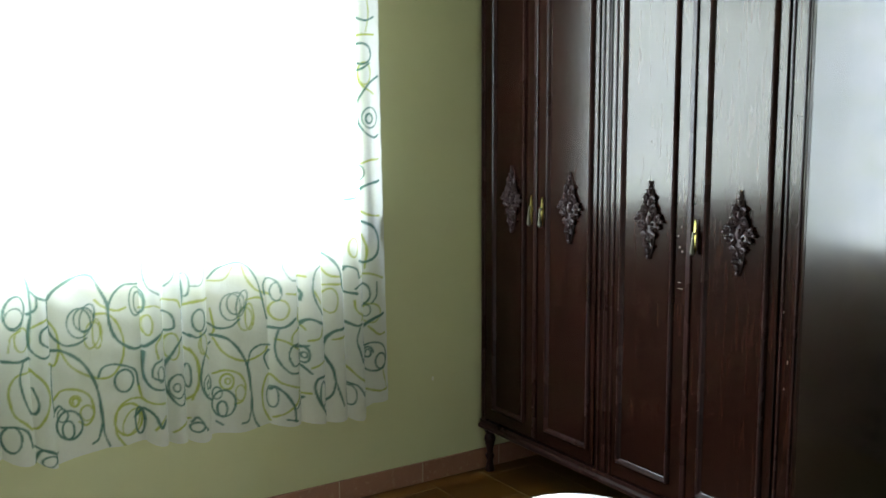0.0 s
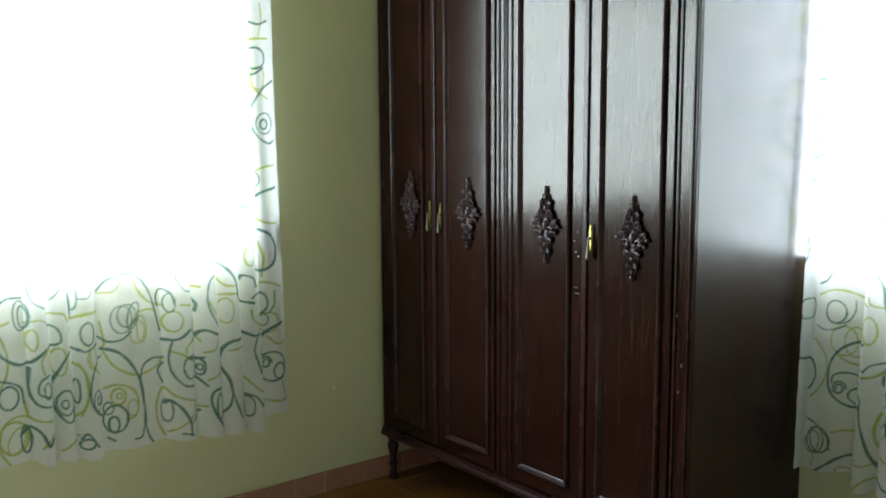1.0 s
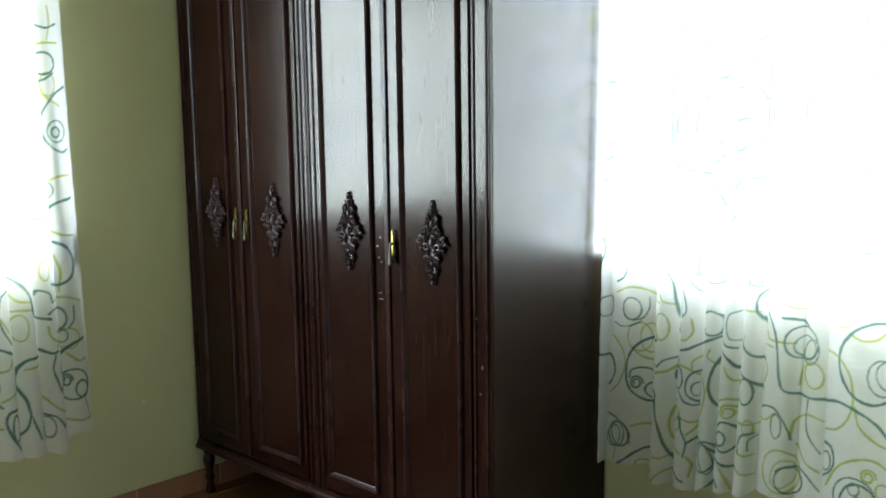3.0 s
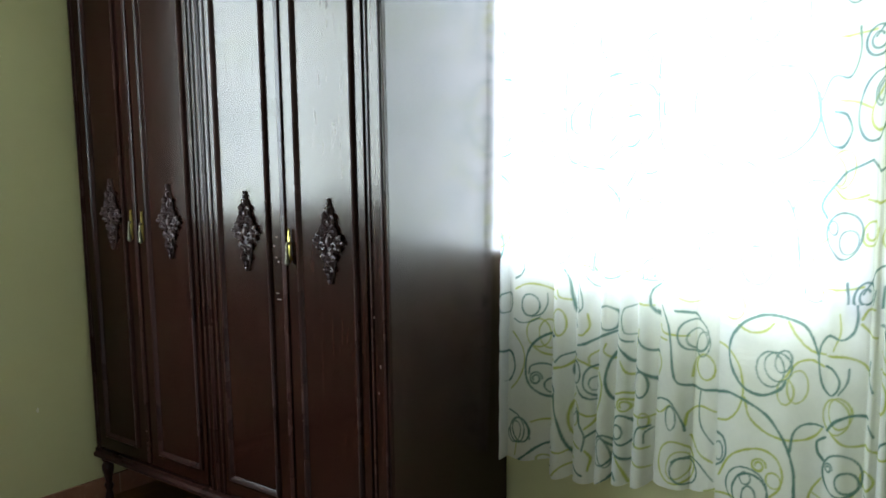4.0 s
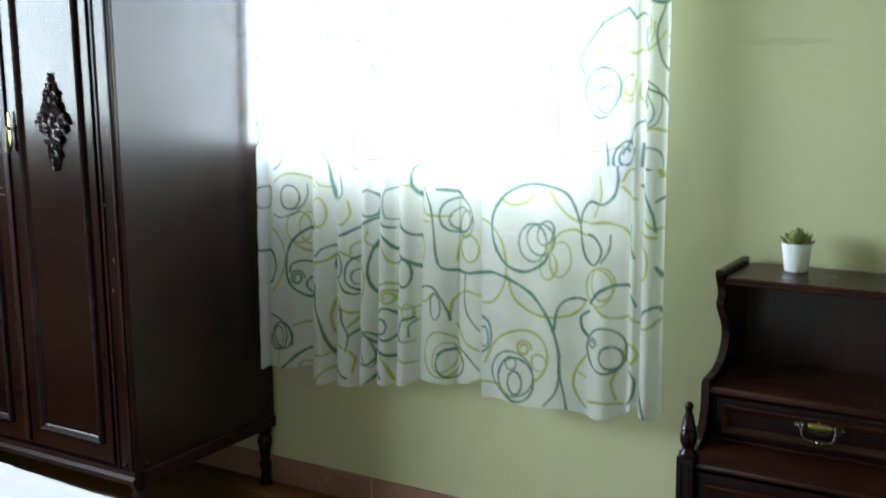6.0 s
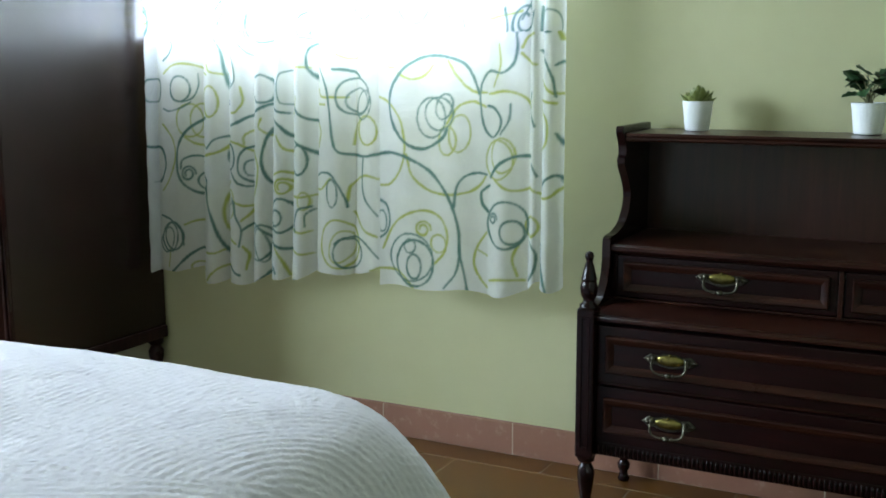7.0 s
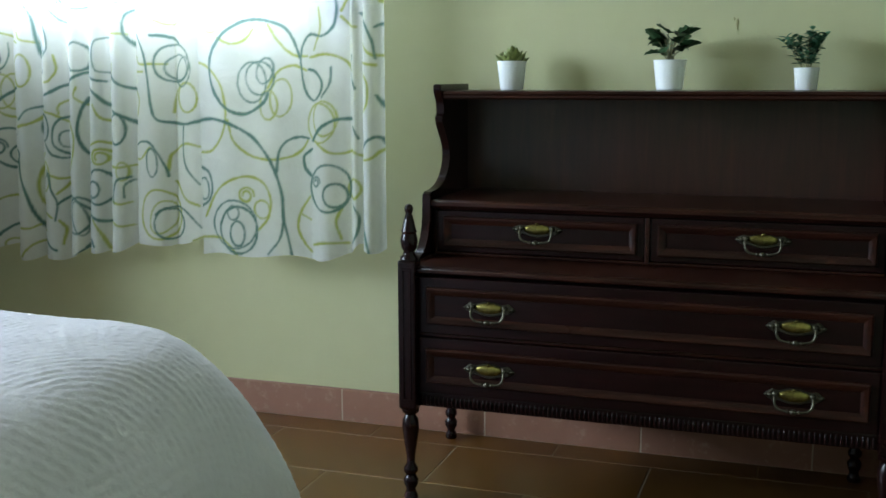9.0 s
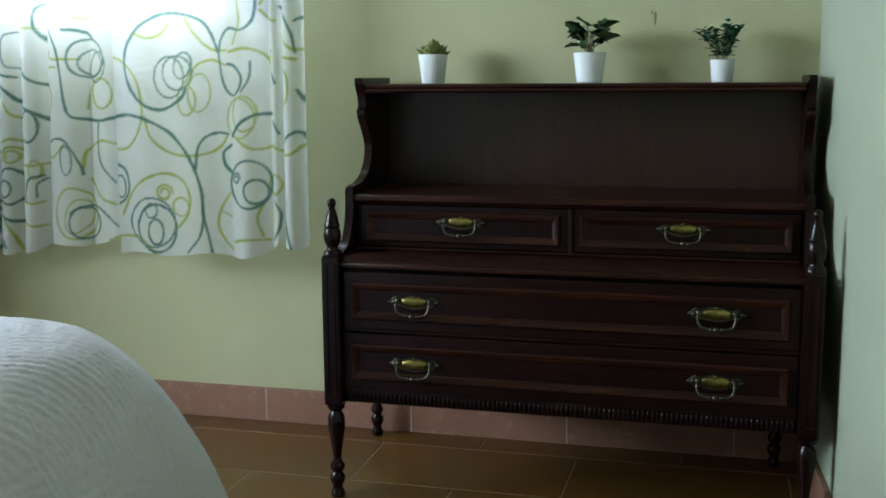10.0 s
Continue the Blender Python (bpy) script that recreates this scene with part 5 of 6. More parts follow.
    line(D, mid, (-2223, 681), (-2208, 711), (-2172, 720), (-2118, 702), (-2092, 679), (-2085, 631))
    loop(D, mid, -2136, 656, 34, 39)
    line(D, mid, (-2072, 987), (-2122, 988), (-2163, 956), (-2178, 904), (-2166, 820))
    loop(D, thin, -2080, 928, 22, 50)
    loop(D, thin, -2073, 923, 13, 37)
    line(D, thin, (-2000, 1144), (-2043, 1116), (-2060, 1045), (-2050, 980), (-2010, 948))
    line(D, thin, (-1996, 1144), (-1961, 1100), (-1955, 1016), (-1985, 973))
    line(D, mid, (-1917, 1133), (-1930, 1060), (-1919, 984), (-1917, 918), (-1927, 853))
    loop(D, thin, -1910, 969, 14, 42)
    line(D, mid, (-2003, 891), (-1971, 873), (-1964, 830), (-2002, 812))
    line(D, mid, (-1927, 801), (-1899, 783))
    line(D, mid, (-1932, 788), (-1968, 746), (-1994, 683), (-1993, 607), (-1967, 554), (-1938, 550), (-1927, 596))
    loop(D, thin, -1959, 616, 28, 43)
    loop(D, thin, -1964, 612, 11, 15)
    loop(D, thin, -1913, 642, 10, 43)
    line(D, mid, (-2011, 719), (-2040, 704), (-2047, 663), (-2010, 643))
    loop(D, thin, -2018, 668, 13, 28)
    line(D, mid, (-2066, 750), (-2069, 676), (-2053, 626), (-2007, 609))
    line(D, mid, (-2374, 741), (-2383, 671), (-2376, 579))
    line(D, mid, (-2380, 576), (-2357, 599), (-2337, 577))
    loop(D, mid, -2327, 529, 41, 50)
    loop(D, mid, -2331, 512, 19, 32)
    loop(D, thin, -2347, 565, 17, 23)
    loop(D, mid, -2521, 525, 29, 44)
    line(D, mid, (-2546, 566), (-2506, 567), (-2470, 542), (-2455, 485))
    line(D, mid, (-2449, 484), (-2404, 462), (-2371, 441))
    line(D, mid, (-2448, 430), (-2429, 471), (-2387, 454), (-2377, 415))
    loop(D, thin, -2406, 430, 25, 18)
    loop(D, mid, -2087, 504, 17, 47)
    line(D, thick, (-2105, 521), (-2071, 544), (-2044, 520), (-2027, 479), (-2008, 499))
    line(D, thin, (-2223, 1070), (-2171, 1070), (-2133, 1106))
    loop(D, thin, -2212, 1105, 21, 36)
    line(L, mid, (-1898, 904), (-1862, 908), (-1822, 905))
    line(L, thin, (-1815, 969), (-1760, 971), (-1722, 1016))
    line(L, mid, (-1690, 1013), (-1673, 966), (-1641, 923), (-1609, 906), (-1585, 898))
    line(L, mid, (-1527, 896), (-1483, 887))
    line(L, mid, (-1675, 886), (-1633, 890), (-1605, 878))
    loop(L, thin, -1683, 816, 28, 43)
    loop(L, thin, -1666, 822, 17, 49)
    line(L, mid, (-1805, 760), (-1771, 702), (-1716, 667), (-1669, 660), (-1611, 679), (-1596, 699))
    line(L, mid, (-1811, 627), (-1764, 636), (-1714, 612), (-1692, 563), (-1708, 515), (-1741, 507))
    loop(L, mid, -1764, 593, 24, 29)
    loop(L, thin, -1761, 594, 9, 11)
    loop(L, thin, -1716, 544, 20, 29)
    line(L, mid, (-1905, 739), (-1880, 691), (-1878, 629), (-1904, 553))
    loop(L, thin, -1855, 750, 18, 36)
    line(L, thin, (-1867, 795), (-1861, 733), (-1822, 683))
    line(L, mid, (-1810, 867), (-1799, 795), (-1809, 770))
    loop(L, mid, -1553, 836, 34, 37)
    line(L, mid, (-1483, 529), (-1557, 559), (-1595, 593), (-1621, 542), (-1623, 477), (-1596, 416))
    line(L, mid, (-1586, 429), (-1541, 444), (-1490, 482), (-1484, 519))
    line(L, mid, (-1476, 955), (-1446, 951))
    line(L, mid, (-1470, 834), (-1476, 789), (-1452, 749))
    line(L, mid, (-1513, 706), (-1507, 738), (-1477, 757))
    line(L, mid, (-1443, 706), (-1402, 714), (-1381, 749))
    line(L, mid, (-1571, 728), (-1532, 713), (-1484, 679))
    line(L, mid, (-1436, 601), (-1379, 621))
    line(L, mid, (-1469, 503), (-1444, 503))
    line(L, mid, (-1370, 980), (-1346, 946), (-1294, 934))
    line(L, mid, (-1372, 907), (-1336, 910), (-1285, 904))
    loop(L, thin, -1343, 847, 29, 47)
    line(L, mid, (-1418, 893), (-1389, 843))
    line(L, mid, (-1341, 696), (-1289, 699), (-1279, 707))
    line(L, mid, (-1276, 582), (-1240, 537), (-1208, 513))
    line(L, mid, (-1244, 836), (-1235, 796), (-1203, 773))
    loop(L, thin, -1155, 772, 38, 38)
    line(L, mid, (-1214, 756), (-1170, 817))
    line(L, mid, (-1211, 927), (-1157, 929), (-1098, 907))
    line(L, mid, (-1167, 720), (-1129, 686), (-1096, 687))
    line(L, mid, (-1188, 470), (-1133, 456), (-1089, 459))
    line(L, thin, (-1110, 537), (-1094, 465))
    loop(L, thin, -1240, 1042, 16, 37)
    line(L, mid, (-1181, 1084), (-1166, 1026), (-1173, 951))
    line(D, mid, (-1814, 977), (-1777, 1013), (-1712, 1028), (-1671, 1011), (-1635, 962), (-1614, 897), (-1593, 804))
    line(D, mid, (-1821, 816), (-1786, 793), (-1739, 796), (-1706, 819))
    loop(D, thin, -1737, 867, 39, 49)
    loop(D, thin, -1718, 878, 35, 40)
    loop(D, thin, -1695, 875, 19, 49, -0.3)
    line(D, thick, (-1814, 772), (-1760, 754), (-1715, 707), (-1684, 644), (-1671, 559), (-1671, 476))
    line(D, mid, (-1671, 476), (-1687, 433), (-1716, 429))
    line(D, mid, (-1671, 476), (-1659, 428), (-1643, 397))
    line(D, mid, (-1680, 643), (-1664, 691), (-1630, 709), (-1591, 705))
    loop(D, mid, -1867, 839, 25, 39)
    line(D, mid, (-1903, 791), (-1877, 779), (-1831, 799))
    line(D, mid, (-1815, 744), (-1853, 705), (-1872, 637), (-1863, 573), (-1819, 529))
    loop(D, thin, -1841, 596, 22, 36)
    loop(D, mid, -1839, 596, 9, 14)
    loop(D, mid, -1778, 513, 41, 49)
    loop(D, mid, -1784, 492, 17, 29)
    loop(D, thin, -1800, 553, 17, 22)
    line(D, mid, (-1809, 450), (-1786, 433))
    line(D, thin, (-1888, 1127), (-1845, 1097), (-1830, 1035), (-1851, 968), (-1895, 964))
    line(D, mid, (-1599, 896), (-1603, 932), (-1583, 957), (-1555, 936), (-1546, 899))
    loop(D, thin, -1563, 905, 19, 34)
    line(D, thin, (-1511, 1094), (-1536, 1060), (-1538, 997), (-1510, 949), (-1481, 937))
    line(D, thick, (-1589, 772), (-1540, 770), (-1491, 796))
    line(D, mid, (-1560, 763), (-1574, 701), (-1564, 644), (-1526, 596), (-1487, 586))
    line(D, mid, (-1592, 685), (-1610, 660), (-1594, 612))
    line(D, mid, (-1479, 697), (-1513, 692), (-1526, 657), (-1506, 617), (-1476, 621))
    loop(D, mid, -1460, 652, 18, 30)
    loop(D, thin, -1457, 651, 8, 11)
    line(D, mid, (-1499, 690), (-1464, 685), (-1444, 687))
    line(D, mid, (-1476, 621), (-1437, 578))
    line(D, thick, (-1477, 757), (-1441, 789), (-1381, 763))
    line(D, mid, (-1375, 990), (-1411, 966), (-1423, 903), (-1409, 846), (-1378, 795))
    line(D, thick, (-1369, 1036), (-1324, 994), (-1294, 945), (-1280, 878), (-1233, 863))
    line(D, thick, (-1592, 537), (-1577, 544), (-1539, 510), (-1511, 458), (-1507, 405))
    loop(D, thin, -1588, 508, 18, 41)
    line(D, mid, (-1501, 451), (-1464, 488))
    line(D, mid, (-1542, 416), (-1497, 403))
    line(D, mid, (-1472, 913), (-1458, 888), (-1461, 861))
    line(D, thick, (-1381, 560), (-1417, 556), (-1430, 520), (-1409, 459), (-1375, 405))
    loop(D, mid, -1393, 495, 16, 48)
    line(D, thick, (-1278, 730), (-1330, 728), (-1362, 699), (-1369, 643), (-1344, 582), (-1335, 533))
    line(D, mid, (-1335, 533), (-1347, 487), (-1373, 453))
    line(D, mid, (-1335, 533), (-1321, 483), (-1304, 431))
    line(D, mid, (-1273, 952), (-1262, 970), (-1231, 957), (-1221, 923))
    line(D, thick, (-1272, 753), (-1236, 737), (-1214, 741))
    line(D, mid, (-1225, 728), (-1237, 672), (-1212, 586))
    line(D, mid, (-1238, 882), (-1211, 896), (-1169, 884), (-1157, 844), (-1176, 813), (-1208, 812))
    line(D, thin, (-1131, 894), (-1132, 842), (-1154, 811))
    line(D, thick, (-1101, 765), (-1150, 747), (-1188, 714), (-1205, 658))
    loop(D, mid, -1147, 596, 57, 58)
    loop(D, mid, -1172, 614, 20, 25, -0.0, 1.5, 0.0, 0.4)
    loop(D, mid, -1120, 576, 24, 32)
    line(D, thick, (-1196, 1142), (-1143, 1114), (-1117, 1060), (-1129, 1004), (-1173, 975), (-1215, 988))
    line(D, thin, (-1342, 1089), (-1312, 1077), (-1281, 1083))
    loop(D, thin, -1326, 1115, 20, 37)
    line(D, mid, (-1278, 514), (-1241, 499), (-1209, 454))
    loop(D, thin, -1268, 464, 21, 39)
    line(D, mid, (-1204, 468), (-1193, 442))
    line(D, mid, (-1078, 472), (-1069, 426))
    loop(D, thin, -1176, 784, 19, 24)
    line(D, thin, (-1673, 1073), (-1646, 1057), (-1608, 1067))
    line(D, mid, (-1908, 473), (-1889, 488), (-1855, 436))
    loop(D, mid, -1891, 452, 23, 18)
    line(D, mid, (-1229, 1938), (-1193, 1912), (-1153, 1900), (-1116, 1913))
    loop(D, mid, -1172, 1776, 40, 39)
    line(D, mid, (-1229, 1713), (-1181, 1716), (-1139, 1741))
    line(D, mid, (-1097, 1691), (-1141, 1666), (-1174, 1624), (-1192, 1575), (-1189, 1525), (-1165, 1481), (-1128, 1458), (-1101, 1468))
    loop(D, thin, -1142, 1534, 32, 39)
    loop(D, mid, -1147, 1531, 14, 18)
    line(D, mid, (-1270, 1688), (-1230, 1687))
    line(D, thin, (-1257, 1917), (-1225, 1904), (-1214, 1876), (-1250, 1865))
    line(D, thick, (-1264, 1227), (-1215, 1238), (-1165, 1275), (-1106, 1290))
    loop(D, thin, -1190, 1324, 20, 29)
    line(D, thin, (-1220, 1383), (-1188, 1360))
    line(L, mid, (-1227, 1824), (-1178, 1846), (-1117, 1847))
    line(L, thin, (-1143, 1975), (-1140, 1913), (-1154, 1857))
    loop(L, thin, -1161, 1702, 25, 42)
    line(L, mid, (-1189, 1709), (-1174, 1660), (-1125, 1624))
    line(L, thin, (-1211, 1639), (-1199, 1596), (-1221, 1526))
    line(L, mid, (-1180, 1359), (-1146, 1372), (-1104, 1374))
    line(L, mid, (-1200, 1186), (-1158, 1161), (-1108, 1153))
    return f



def curtain(name, folds, hem, top, place, base, offset, label, depth_scale=1.0, seed=1, fine=0.0033, field=None, drawn=None, pull=0.0):
    """A hanging panel. folds: (from, to, depth, pinch) along the wall; hem: (along, height); place(a, out, z) gives the world point.
    The repeat runs along the cloth; where drawn(a, z) holds, the field's own strokes take its place; pull draws the first edge in towards the hem."""
    rng = np.random.default_rng(seed)
    step = fine
    a_list, o_list = [], []
    for x0, x1, dep, pinch in folds:
        n = max(8, int((x1 - x0 + 1.6 * dep) / step))
        u = np.arange(n) / n
        a_list.append(x0 + (x1 - x0) * (u - pinch * np.sin(2 * np.pi * u) / (2 * np.pi)))
        o_list.append(dep * (0.5 - 0.5 * np.cos(2 * np.pi * u)))
    a_, o_ = np.concatenate(a_list + [[folds[-1][1]]]), np.concatenate(o_list + [[0.0]])
    s = np.concatenate([[0], np.cumsum(np.hypot(np.diff(a_), np.diff(o_)))])
    zt = np.arange(0, 1 + 1e-9, step / (top - 0.42))
    hz = np.interp(a_, [h[0] for h in hem], [h[1] for h in hem])
    hz = hz + 0.004 * np.sin(s * 31) + 0.003 * np.sin(s * 9 + 1.0) - 0.16 * (o_ - o_.mean())
    S, T = np.meshgrid(s, zt)
    A, O, HZ = np.meshgrid(a_, zt)[0], np.meshgrid(o_, zt)[0], np.meshgrid(hz, zt)[0]
    Z = HZ + (top - HZ) * T
    low = 1 - T
    ph = rng.uniform(0, 6, 6)
    amp = depth_scale * (0.72 + 0.35 * low + 0.12 * np.sin(5 * S + ph[0] + 3 * T))
    mean = float(o_.mean())
    OUT = base + mean * 0.5 + (O - mean * 0.5) * amp + 0.035 * low ** 2 + 0.006 * np.sin(9 * S + 4 * T + ph[1]) * low
    OUT += 0.0035 * np.sin(S * 47 + ph[2] + 5 * T) + 0.0012 * np.sin(Z * 60 + S * 20)
    A = A + 0.006 * np.sin(3.1 * T + ph[3] + 2 * S) * (0.3 + low)
    A = A + pull * low * np.clip(1 - S / 0.2, 0, 1)
    P = place(A, np.maximum(OUT, 0.012), Z).reshape(-1, 3)
    ny_, nx_ = S.shape
    idx = np.arange(ny_ * nx_).reshape(ny_, nx_)
    quads = np.stack([idx[:-1, :-1], idx[:-1, 1:], idx[1:, 1:], idx[1:, :-1]], -1).reshape(-1, 4)
    me = grid_mesh(name, P, quads, M_CURTAIN)
    fu, fv = ((S + offset) % PW) / RES, ((Z - HZ) % PH) / RES
    hgt, wid = INK.shape[1:]
    i0, j0 = np.floor(fu).astype(int), np.floor(fv).astype(int)
    tu, tv = fu - i0, fv - j0
    col = np.ones((ny_ * nx_, 4), np.float32)
    for c in range(2):
        k = INK[c]
        v = (k[j0 % hgt, i0 % wid] * (1 - tu) * (1 - tv) + k[j0 % hgt, (i0 + 1) % wid] * tu * (1 - tv)
             + k[(j0 + 1) % hgt, i0 % wid] * (1 - tu) * tv + k[(j0 + 1) % hgt, (i0 + 1) % wid] * tu * tv)
        if field:
            own = field.ink[c]
            jf = np.clip(((Z - field.z0) / RES).round().astype(int), 0, own.shape[0] - 1)
            kf = np.clip(((A - field.a0) / RES).round().astype(int), 0, own.shape[1] - 1)
            v = np.where(drawn(A, Z), own[jf, kf], v)
        col[:, c] = (0.97 * v).reshape(-1)
    col[:, 2] = 0
    att = me.color_attributes.new("ink", "FLOAT_COLOR", "POINT")
    att.data.foreach_set("color", col.ravel())
    o = new(name, me)
    return tagged(o, label, "curtain", "curtains")


def on_north(a, out, z):
    return np.stack([a, -out, z], -1)


def on_west(a, out, z):
    return np.stack([XA + out, a, z], -1)


CTOP = 2.24
curtain("curtain", [(-1.150, -1.126, 0.034, 0.8), (-1.126, -0.925, 0.020, 0.4), (-0.925, -0.838, 0.060, 0.95), (-0.838, -0.752, 0.056, 0.95), (-0.752, -0.688, 0.052, 0.95),
                    (-0.688, -0.626, 0.056, 1.0), (-0.626, -0.558, 0.056, 0.95), (-0.558, -0.440, 0.040, 0.8), (-0.440, -0.315, 0.022, 0.5)],
        [(-1.150, 0.412), (-1.12, 0.414), (-0.92, 0.444), (-0.89, 0.420), (-0.80, 0.422), (-0.74, 0.418), (-0.69, 0.444), (-0.62, 0.438), (-0.56, 0.464), (-0.45, 0.466), (-0.32, 0.490)], CTOP, on_north, 0.040, 0.10,
        "white cotton curtain printed with green scribbled loops", 1.0, 3, 0.0031, gathered_print(), lambda a, z: z < 1.10, 0.024)
curtain("curtain", [(-0.345, -0.030, 0.012, 0.2), (-0.030, 0.082, 0.020, 0.15), (0.082, 0.122, 0.020, 0.3), (0.122, 0.174, 0.046, 1.1)],
        [(-0.345, 0.446), (-0.09, 0.458), (-0.01, 0.458), (0.08, 0.474), (0.11, 0.502), (0.174, 0.488)], CTOP, on_north, 0.088, 0.585,
        "white curtain panel with green looping print, overlapping another", 1.0, 5, 0.0033, flat_print(), lambda a, z: z < 1.10)
curtain("curtain", [(-3.32, -3.20, 0.03, 0.8), (-3.20, -3.05, 0.035, 0.9), (-3.05, -2.95, 0.03, 0.8), (-2.95, -2.80, 0.03, 0.8), (-2.80, -2.66, 0.04, 1.0), (-2.66, -2.55, 0.03, 0.8), (-2.55, -2.44, 0.035, 0.9), (-2.44, -2.37, 0.04, 1.1), (-2.37, -2.06, 0.015, 0.3), (-2.06, -1.985, 0.045, 1.1), (-1.985, -1.915, 0.04, 1.1), (-1.915, -1.82, 0.035, 0.9),
                    (-1.82, -1.59, 0.018, 0.4), (-1.59, -1.465, 0.035, 0.9), (-1.465, -1.37, 0.045, 1.1), (-1.37, -1.275, 0.04, 1.0), (-1.275, -1.195, 0.05, 1.1), (-1.195, -1.085, 0.02, 0.5)],
        [(-3.32, 0.43), (-2.95, 0.44), (-2.54, 0.455), (-2.37, 0.405), (-2.2, 0.43), (-1.85, 0.402), (-1.65, 0.398), (-1.3, 0.375), (-1.22, 0.37), (-1.16, 0.405), (-1.08, 0.405)], CTOP, on_west, 0.028, 0.22,
        "white cotton curtain printed with green scribbled loops", 1.1, 7, 0.0040, west_print(), lambda a, z: (a > -2.60) & ((z < 1.13) | (a > -1.27)))
for nm, a, b in (("curtain_rod", (-1.28, -0.085, CTOP + 0.012), (0.26, -0.085, CTOP + 0.012)), ("curtain_rod", (XA + 0.055, -3.42, CTOP + 0.012), (XA + 0.055, -0.98, CTOP + 0.012))):
    bm = bmesh.new()
    add_tube(bm, [a, b], 0.011, 12)
    va, vb = Vector(a), Vector(b)
    away = Vector((0, 0.083, 0)) if abs(va.y - vb.y) < 1e-6 else Vector((-0.053, 0, 0))
    for e_ in (va, vb):
        add_ball(bm, e_, 0.018, 0.018, 0.018, 0, 10)
        add_tube(bm, [e_.lerp((va + vb) / 2, 0.05), e_.lerp((va + vb) / 2, 0.05) + away], 0.006, 8)
    solid(nm, bm, M_BRONZE, "thin bronze curtain rod above the window", "curtain rod", "", 50)

# ---------------------------------------------------------------- small marks on the walls and a cable
def wall_mark(centre, w_, h_, normal, mat, label, seed):
    """A thin uneven flake or stain on a wall."""
    rnd_ = random.Random(seed)
    bm_ = bmesh.new()
    n = 14
    c = Vector(centre)
    side = Vector((1, 0, 0)) if abs(normal.y) > 0.5 else Vector((0, 1, 0))
    ring = []
    for i in range(n):
        th = 2 * math.pi * i / n
        k = rnd_.uniform(0.6, 1.1)
        ring.append(c + side * (w_ / 2 * k * math.cos(th)) + Vector((0, 0, h_ / 2 * k * math.sin(th))))
    a = [bm_.verts.new(p_) for p_ in ring]
    b = [bm_.verts.new(c + (p_ - c) * 0.9 + normal * 0.0012) for p_ in ring]
    for i in range(n):
        bm_.faces.new((a[i], a[(i + 1) % n], b[(i + 1) % n], b[i]))
    bm_.faces.new(b)
    return solid("wall_mark", bm_, mat, label, "wall mark", "")


wall_mark((0.979, 0.0, 1.018), 0.006, 0.032, Vector((0, -1, 0)), M_STAIN, "small brown scuff on the green wall", 1)
wall_mark((0.972, 0.0, 1.030), 0.004, 0.010, Vector((0, -1, 0)), M_STAIN, "small brown scuff on the green wall", 2)
wall_mark((0.40, 0.0, 1.395), 0.26, 0.018, Vector((0, -1, 0)), M_SMEAR, "long faint grey smear on the green wall", 8)
wall_mark((XA, -0.83, 0.44), 0.014, 0.022, Vector((1, 0, 0)), M_CHIP, "small pale chip in the green paint", 3)
bm = bmesh.new()
add_tube(bm, smooth_curve([(1.335, -0.03, 0.30), (1.352, -0.05, 0.15), (1.362, -0.10, 0.05), (1.352, -0.14, 0.006), (1.33, -0.22, 0.004)], 6), 0.003, 8)
solid("cable", bm, M_CABLE, "thin dark cable behind the chest of drawers", "cable", "", 60)

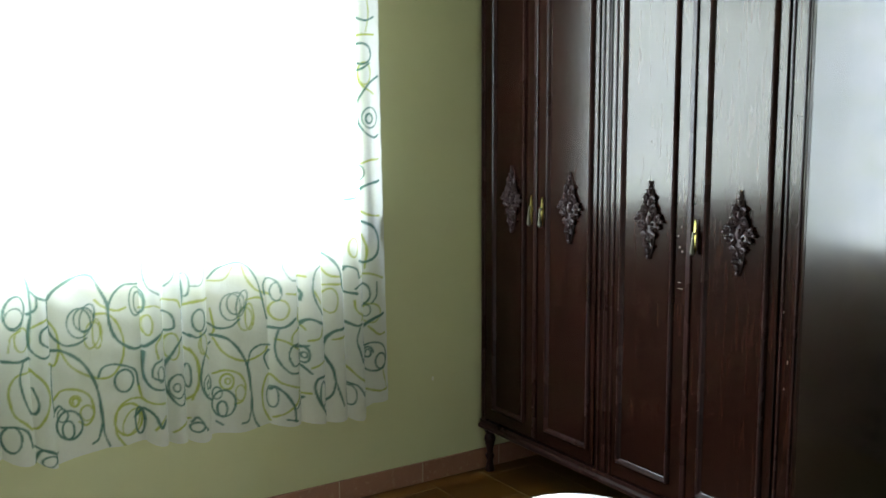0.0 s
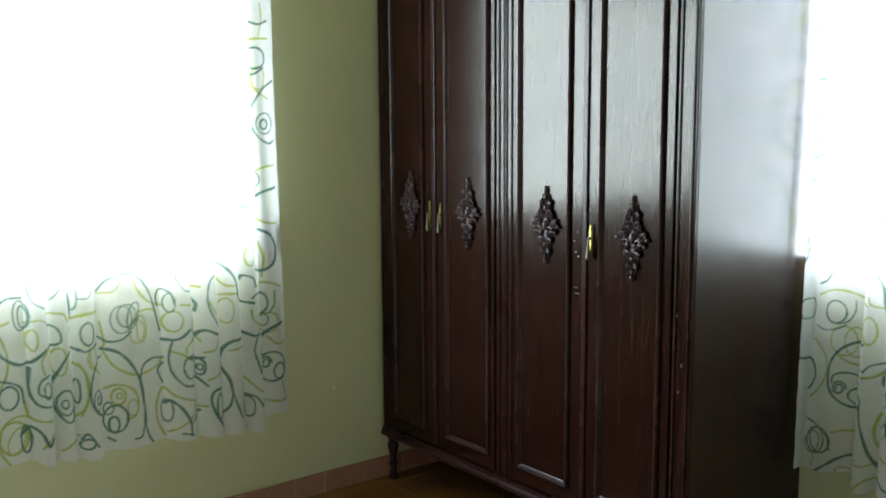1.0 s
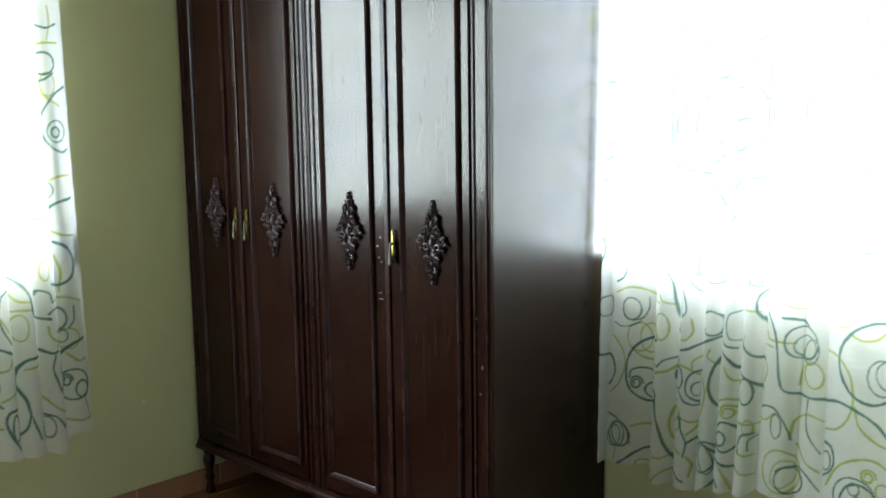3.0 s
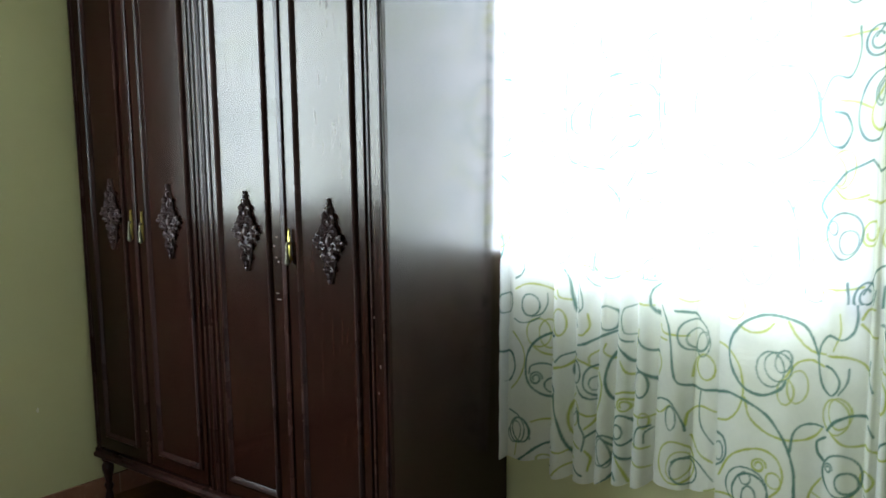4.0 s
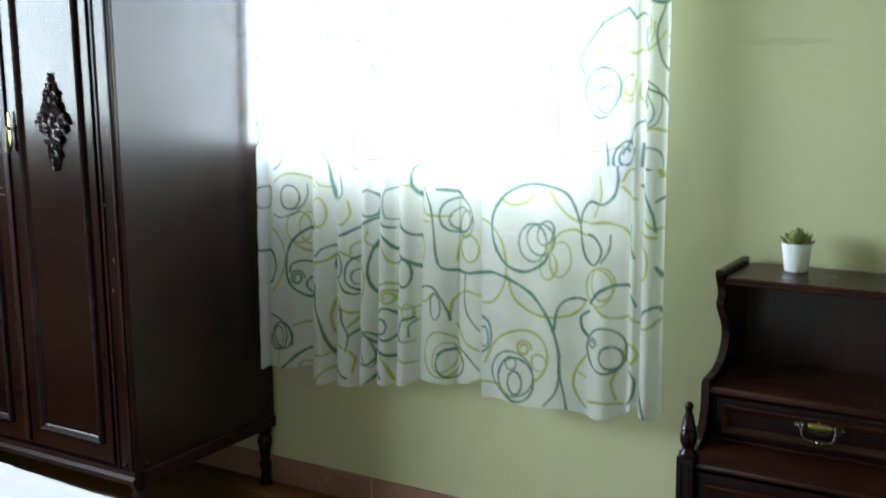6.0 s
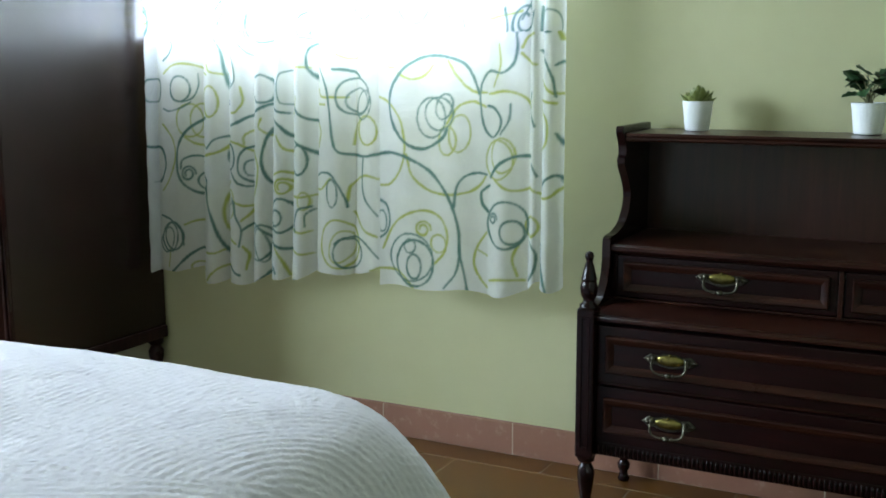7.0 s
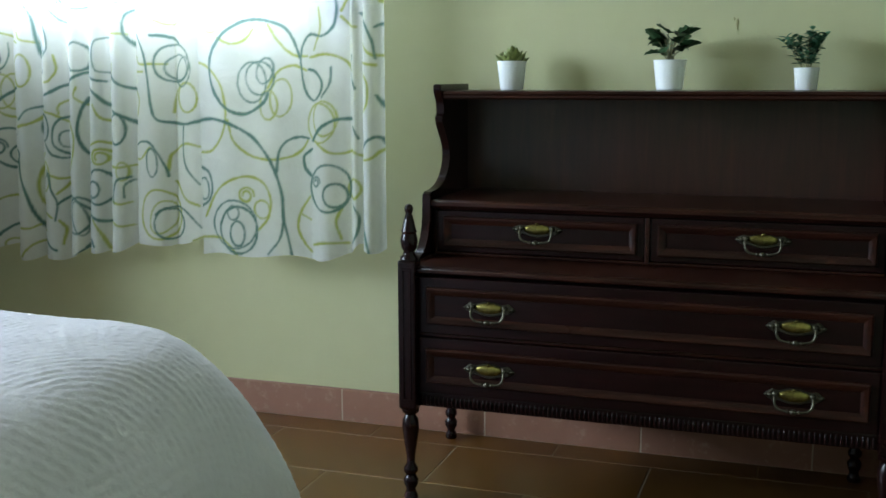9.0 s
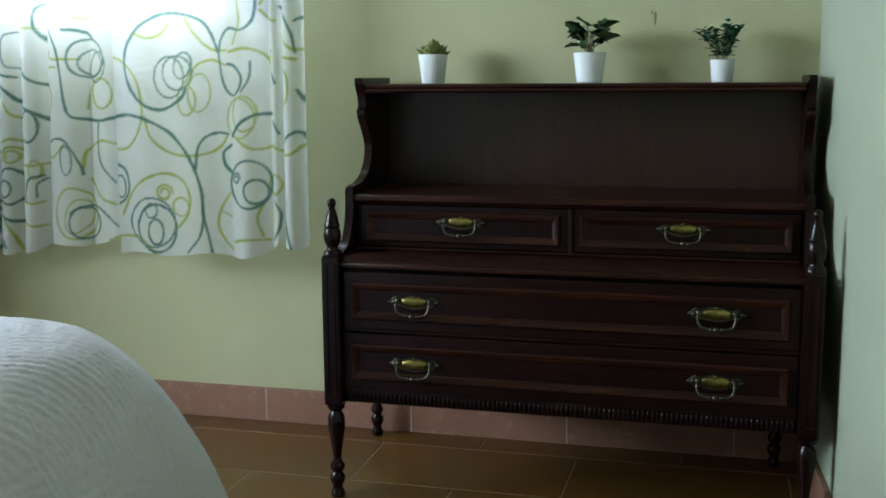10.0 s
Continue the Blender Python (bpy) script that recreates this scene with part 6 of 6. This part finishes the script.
# ---------------------------------------------------------------- skirting tiles
SK_H, SK_W = 0.088, 0.395
sk = to_mesh("skirting_tile", box(-SK_W / 2 + 0.0012, SK_W / 2 - 0.0012, -0.012, 0.0, 0.0, SK_H, 0.0025), M_SKIRT)


def skirting(name, along):
    e = new(name)
    BASE[e.name] = Vector((0, 0, 0))
    tagged(e, "terracotta skirting tiles along the foot of the wall", "baseboard", "", "structure")
    for m in along:
        o = new("tile", sk)
        o.parent = e
        o.matrix_basis = m
    return e


skirting("baseboard_north", [pose(SK_W * (k + 0.5), 0, 0) for k in range(-7, 4)])
skirting("baseboard_west", [pose(XA, -0.10 - SK_W * (k + 0.5), 0, 0, 0, 90) for k in range(14)])
ang = math.degrees(math.atan(XC_SLOPE))
skirting("baseboard_east", [pose(XC0 + XC_SLOPE * (0.03 + SK_W * (k + 0.5)), -0.03 - SK_W * (k + 0.5), 0, 0, 0, -90 + ang) for k in range(14)])
for nm, b in (("grout_north", (XA, XC0, -0.0112, 0.0, 0.0, SK_H - 0.002)), ("grout_west", (XA, XA + 0.0112, -5.5, -0.013, 0.0, SK_H - 0.002))):
    solid("trim_" + nm, box(*b), M_GROUT_P, "pale grout behind the skirting tiles", "grout")

# ---------------------------------------------------------------- floor tiles
TW, TD = 0.475, 0.256
tile_mesh = to_mesh("tile", box(-TW / 2 + 0.0018, TW / 2 - 0.0018, -TD / 2 + 0.0018, TD / 2 - 0.0018, -0.012, 0.0, 0.0016), M_TILE)
for row in range(23):
    yc = -0.105 + TD / 2 - TD * row
    shift = 0.115 if row % 2 == 0 else 0.352
    for k in range(-7, 4):
        xc = shift + TW * (k + 0.5)
        if xc - TW / 2 >= XC0 - XC_SLOPE * (yc - TD / 2) or xc + TW / 2 <= XA:
            continue
        if xc - TW / 2 < XA:
            # cut tile against the west wall
            cut = box(XA - xc, TW / 2 - 0.0018, -TD / 2 + 0.0018, TD / 2 - 0.0018, -0.012, 0.0, 0.0016)
            piece("tile", to_mesh("cut_tile", cut, M_TILE), (xc, yc, 0.0), floor)
        else:
            piece("tile", tile_mesh, (xc, yc, 0.0), floor)
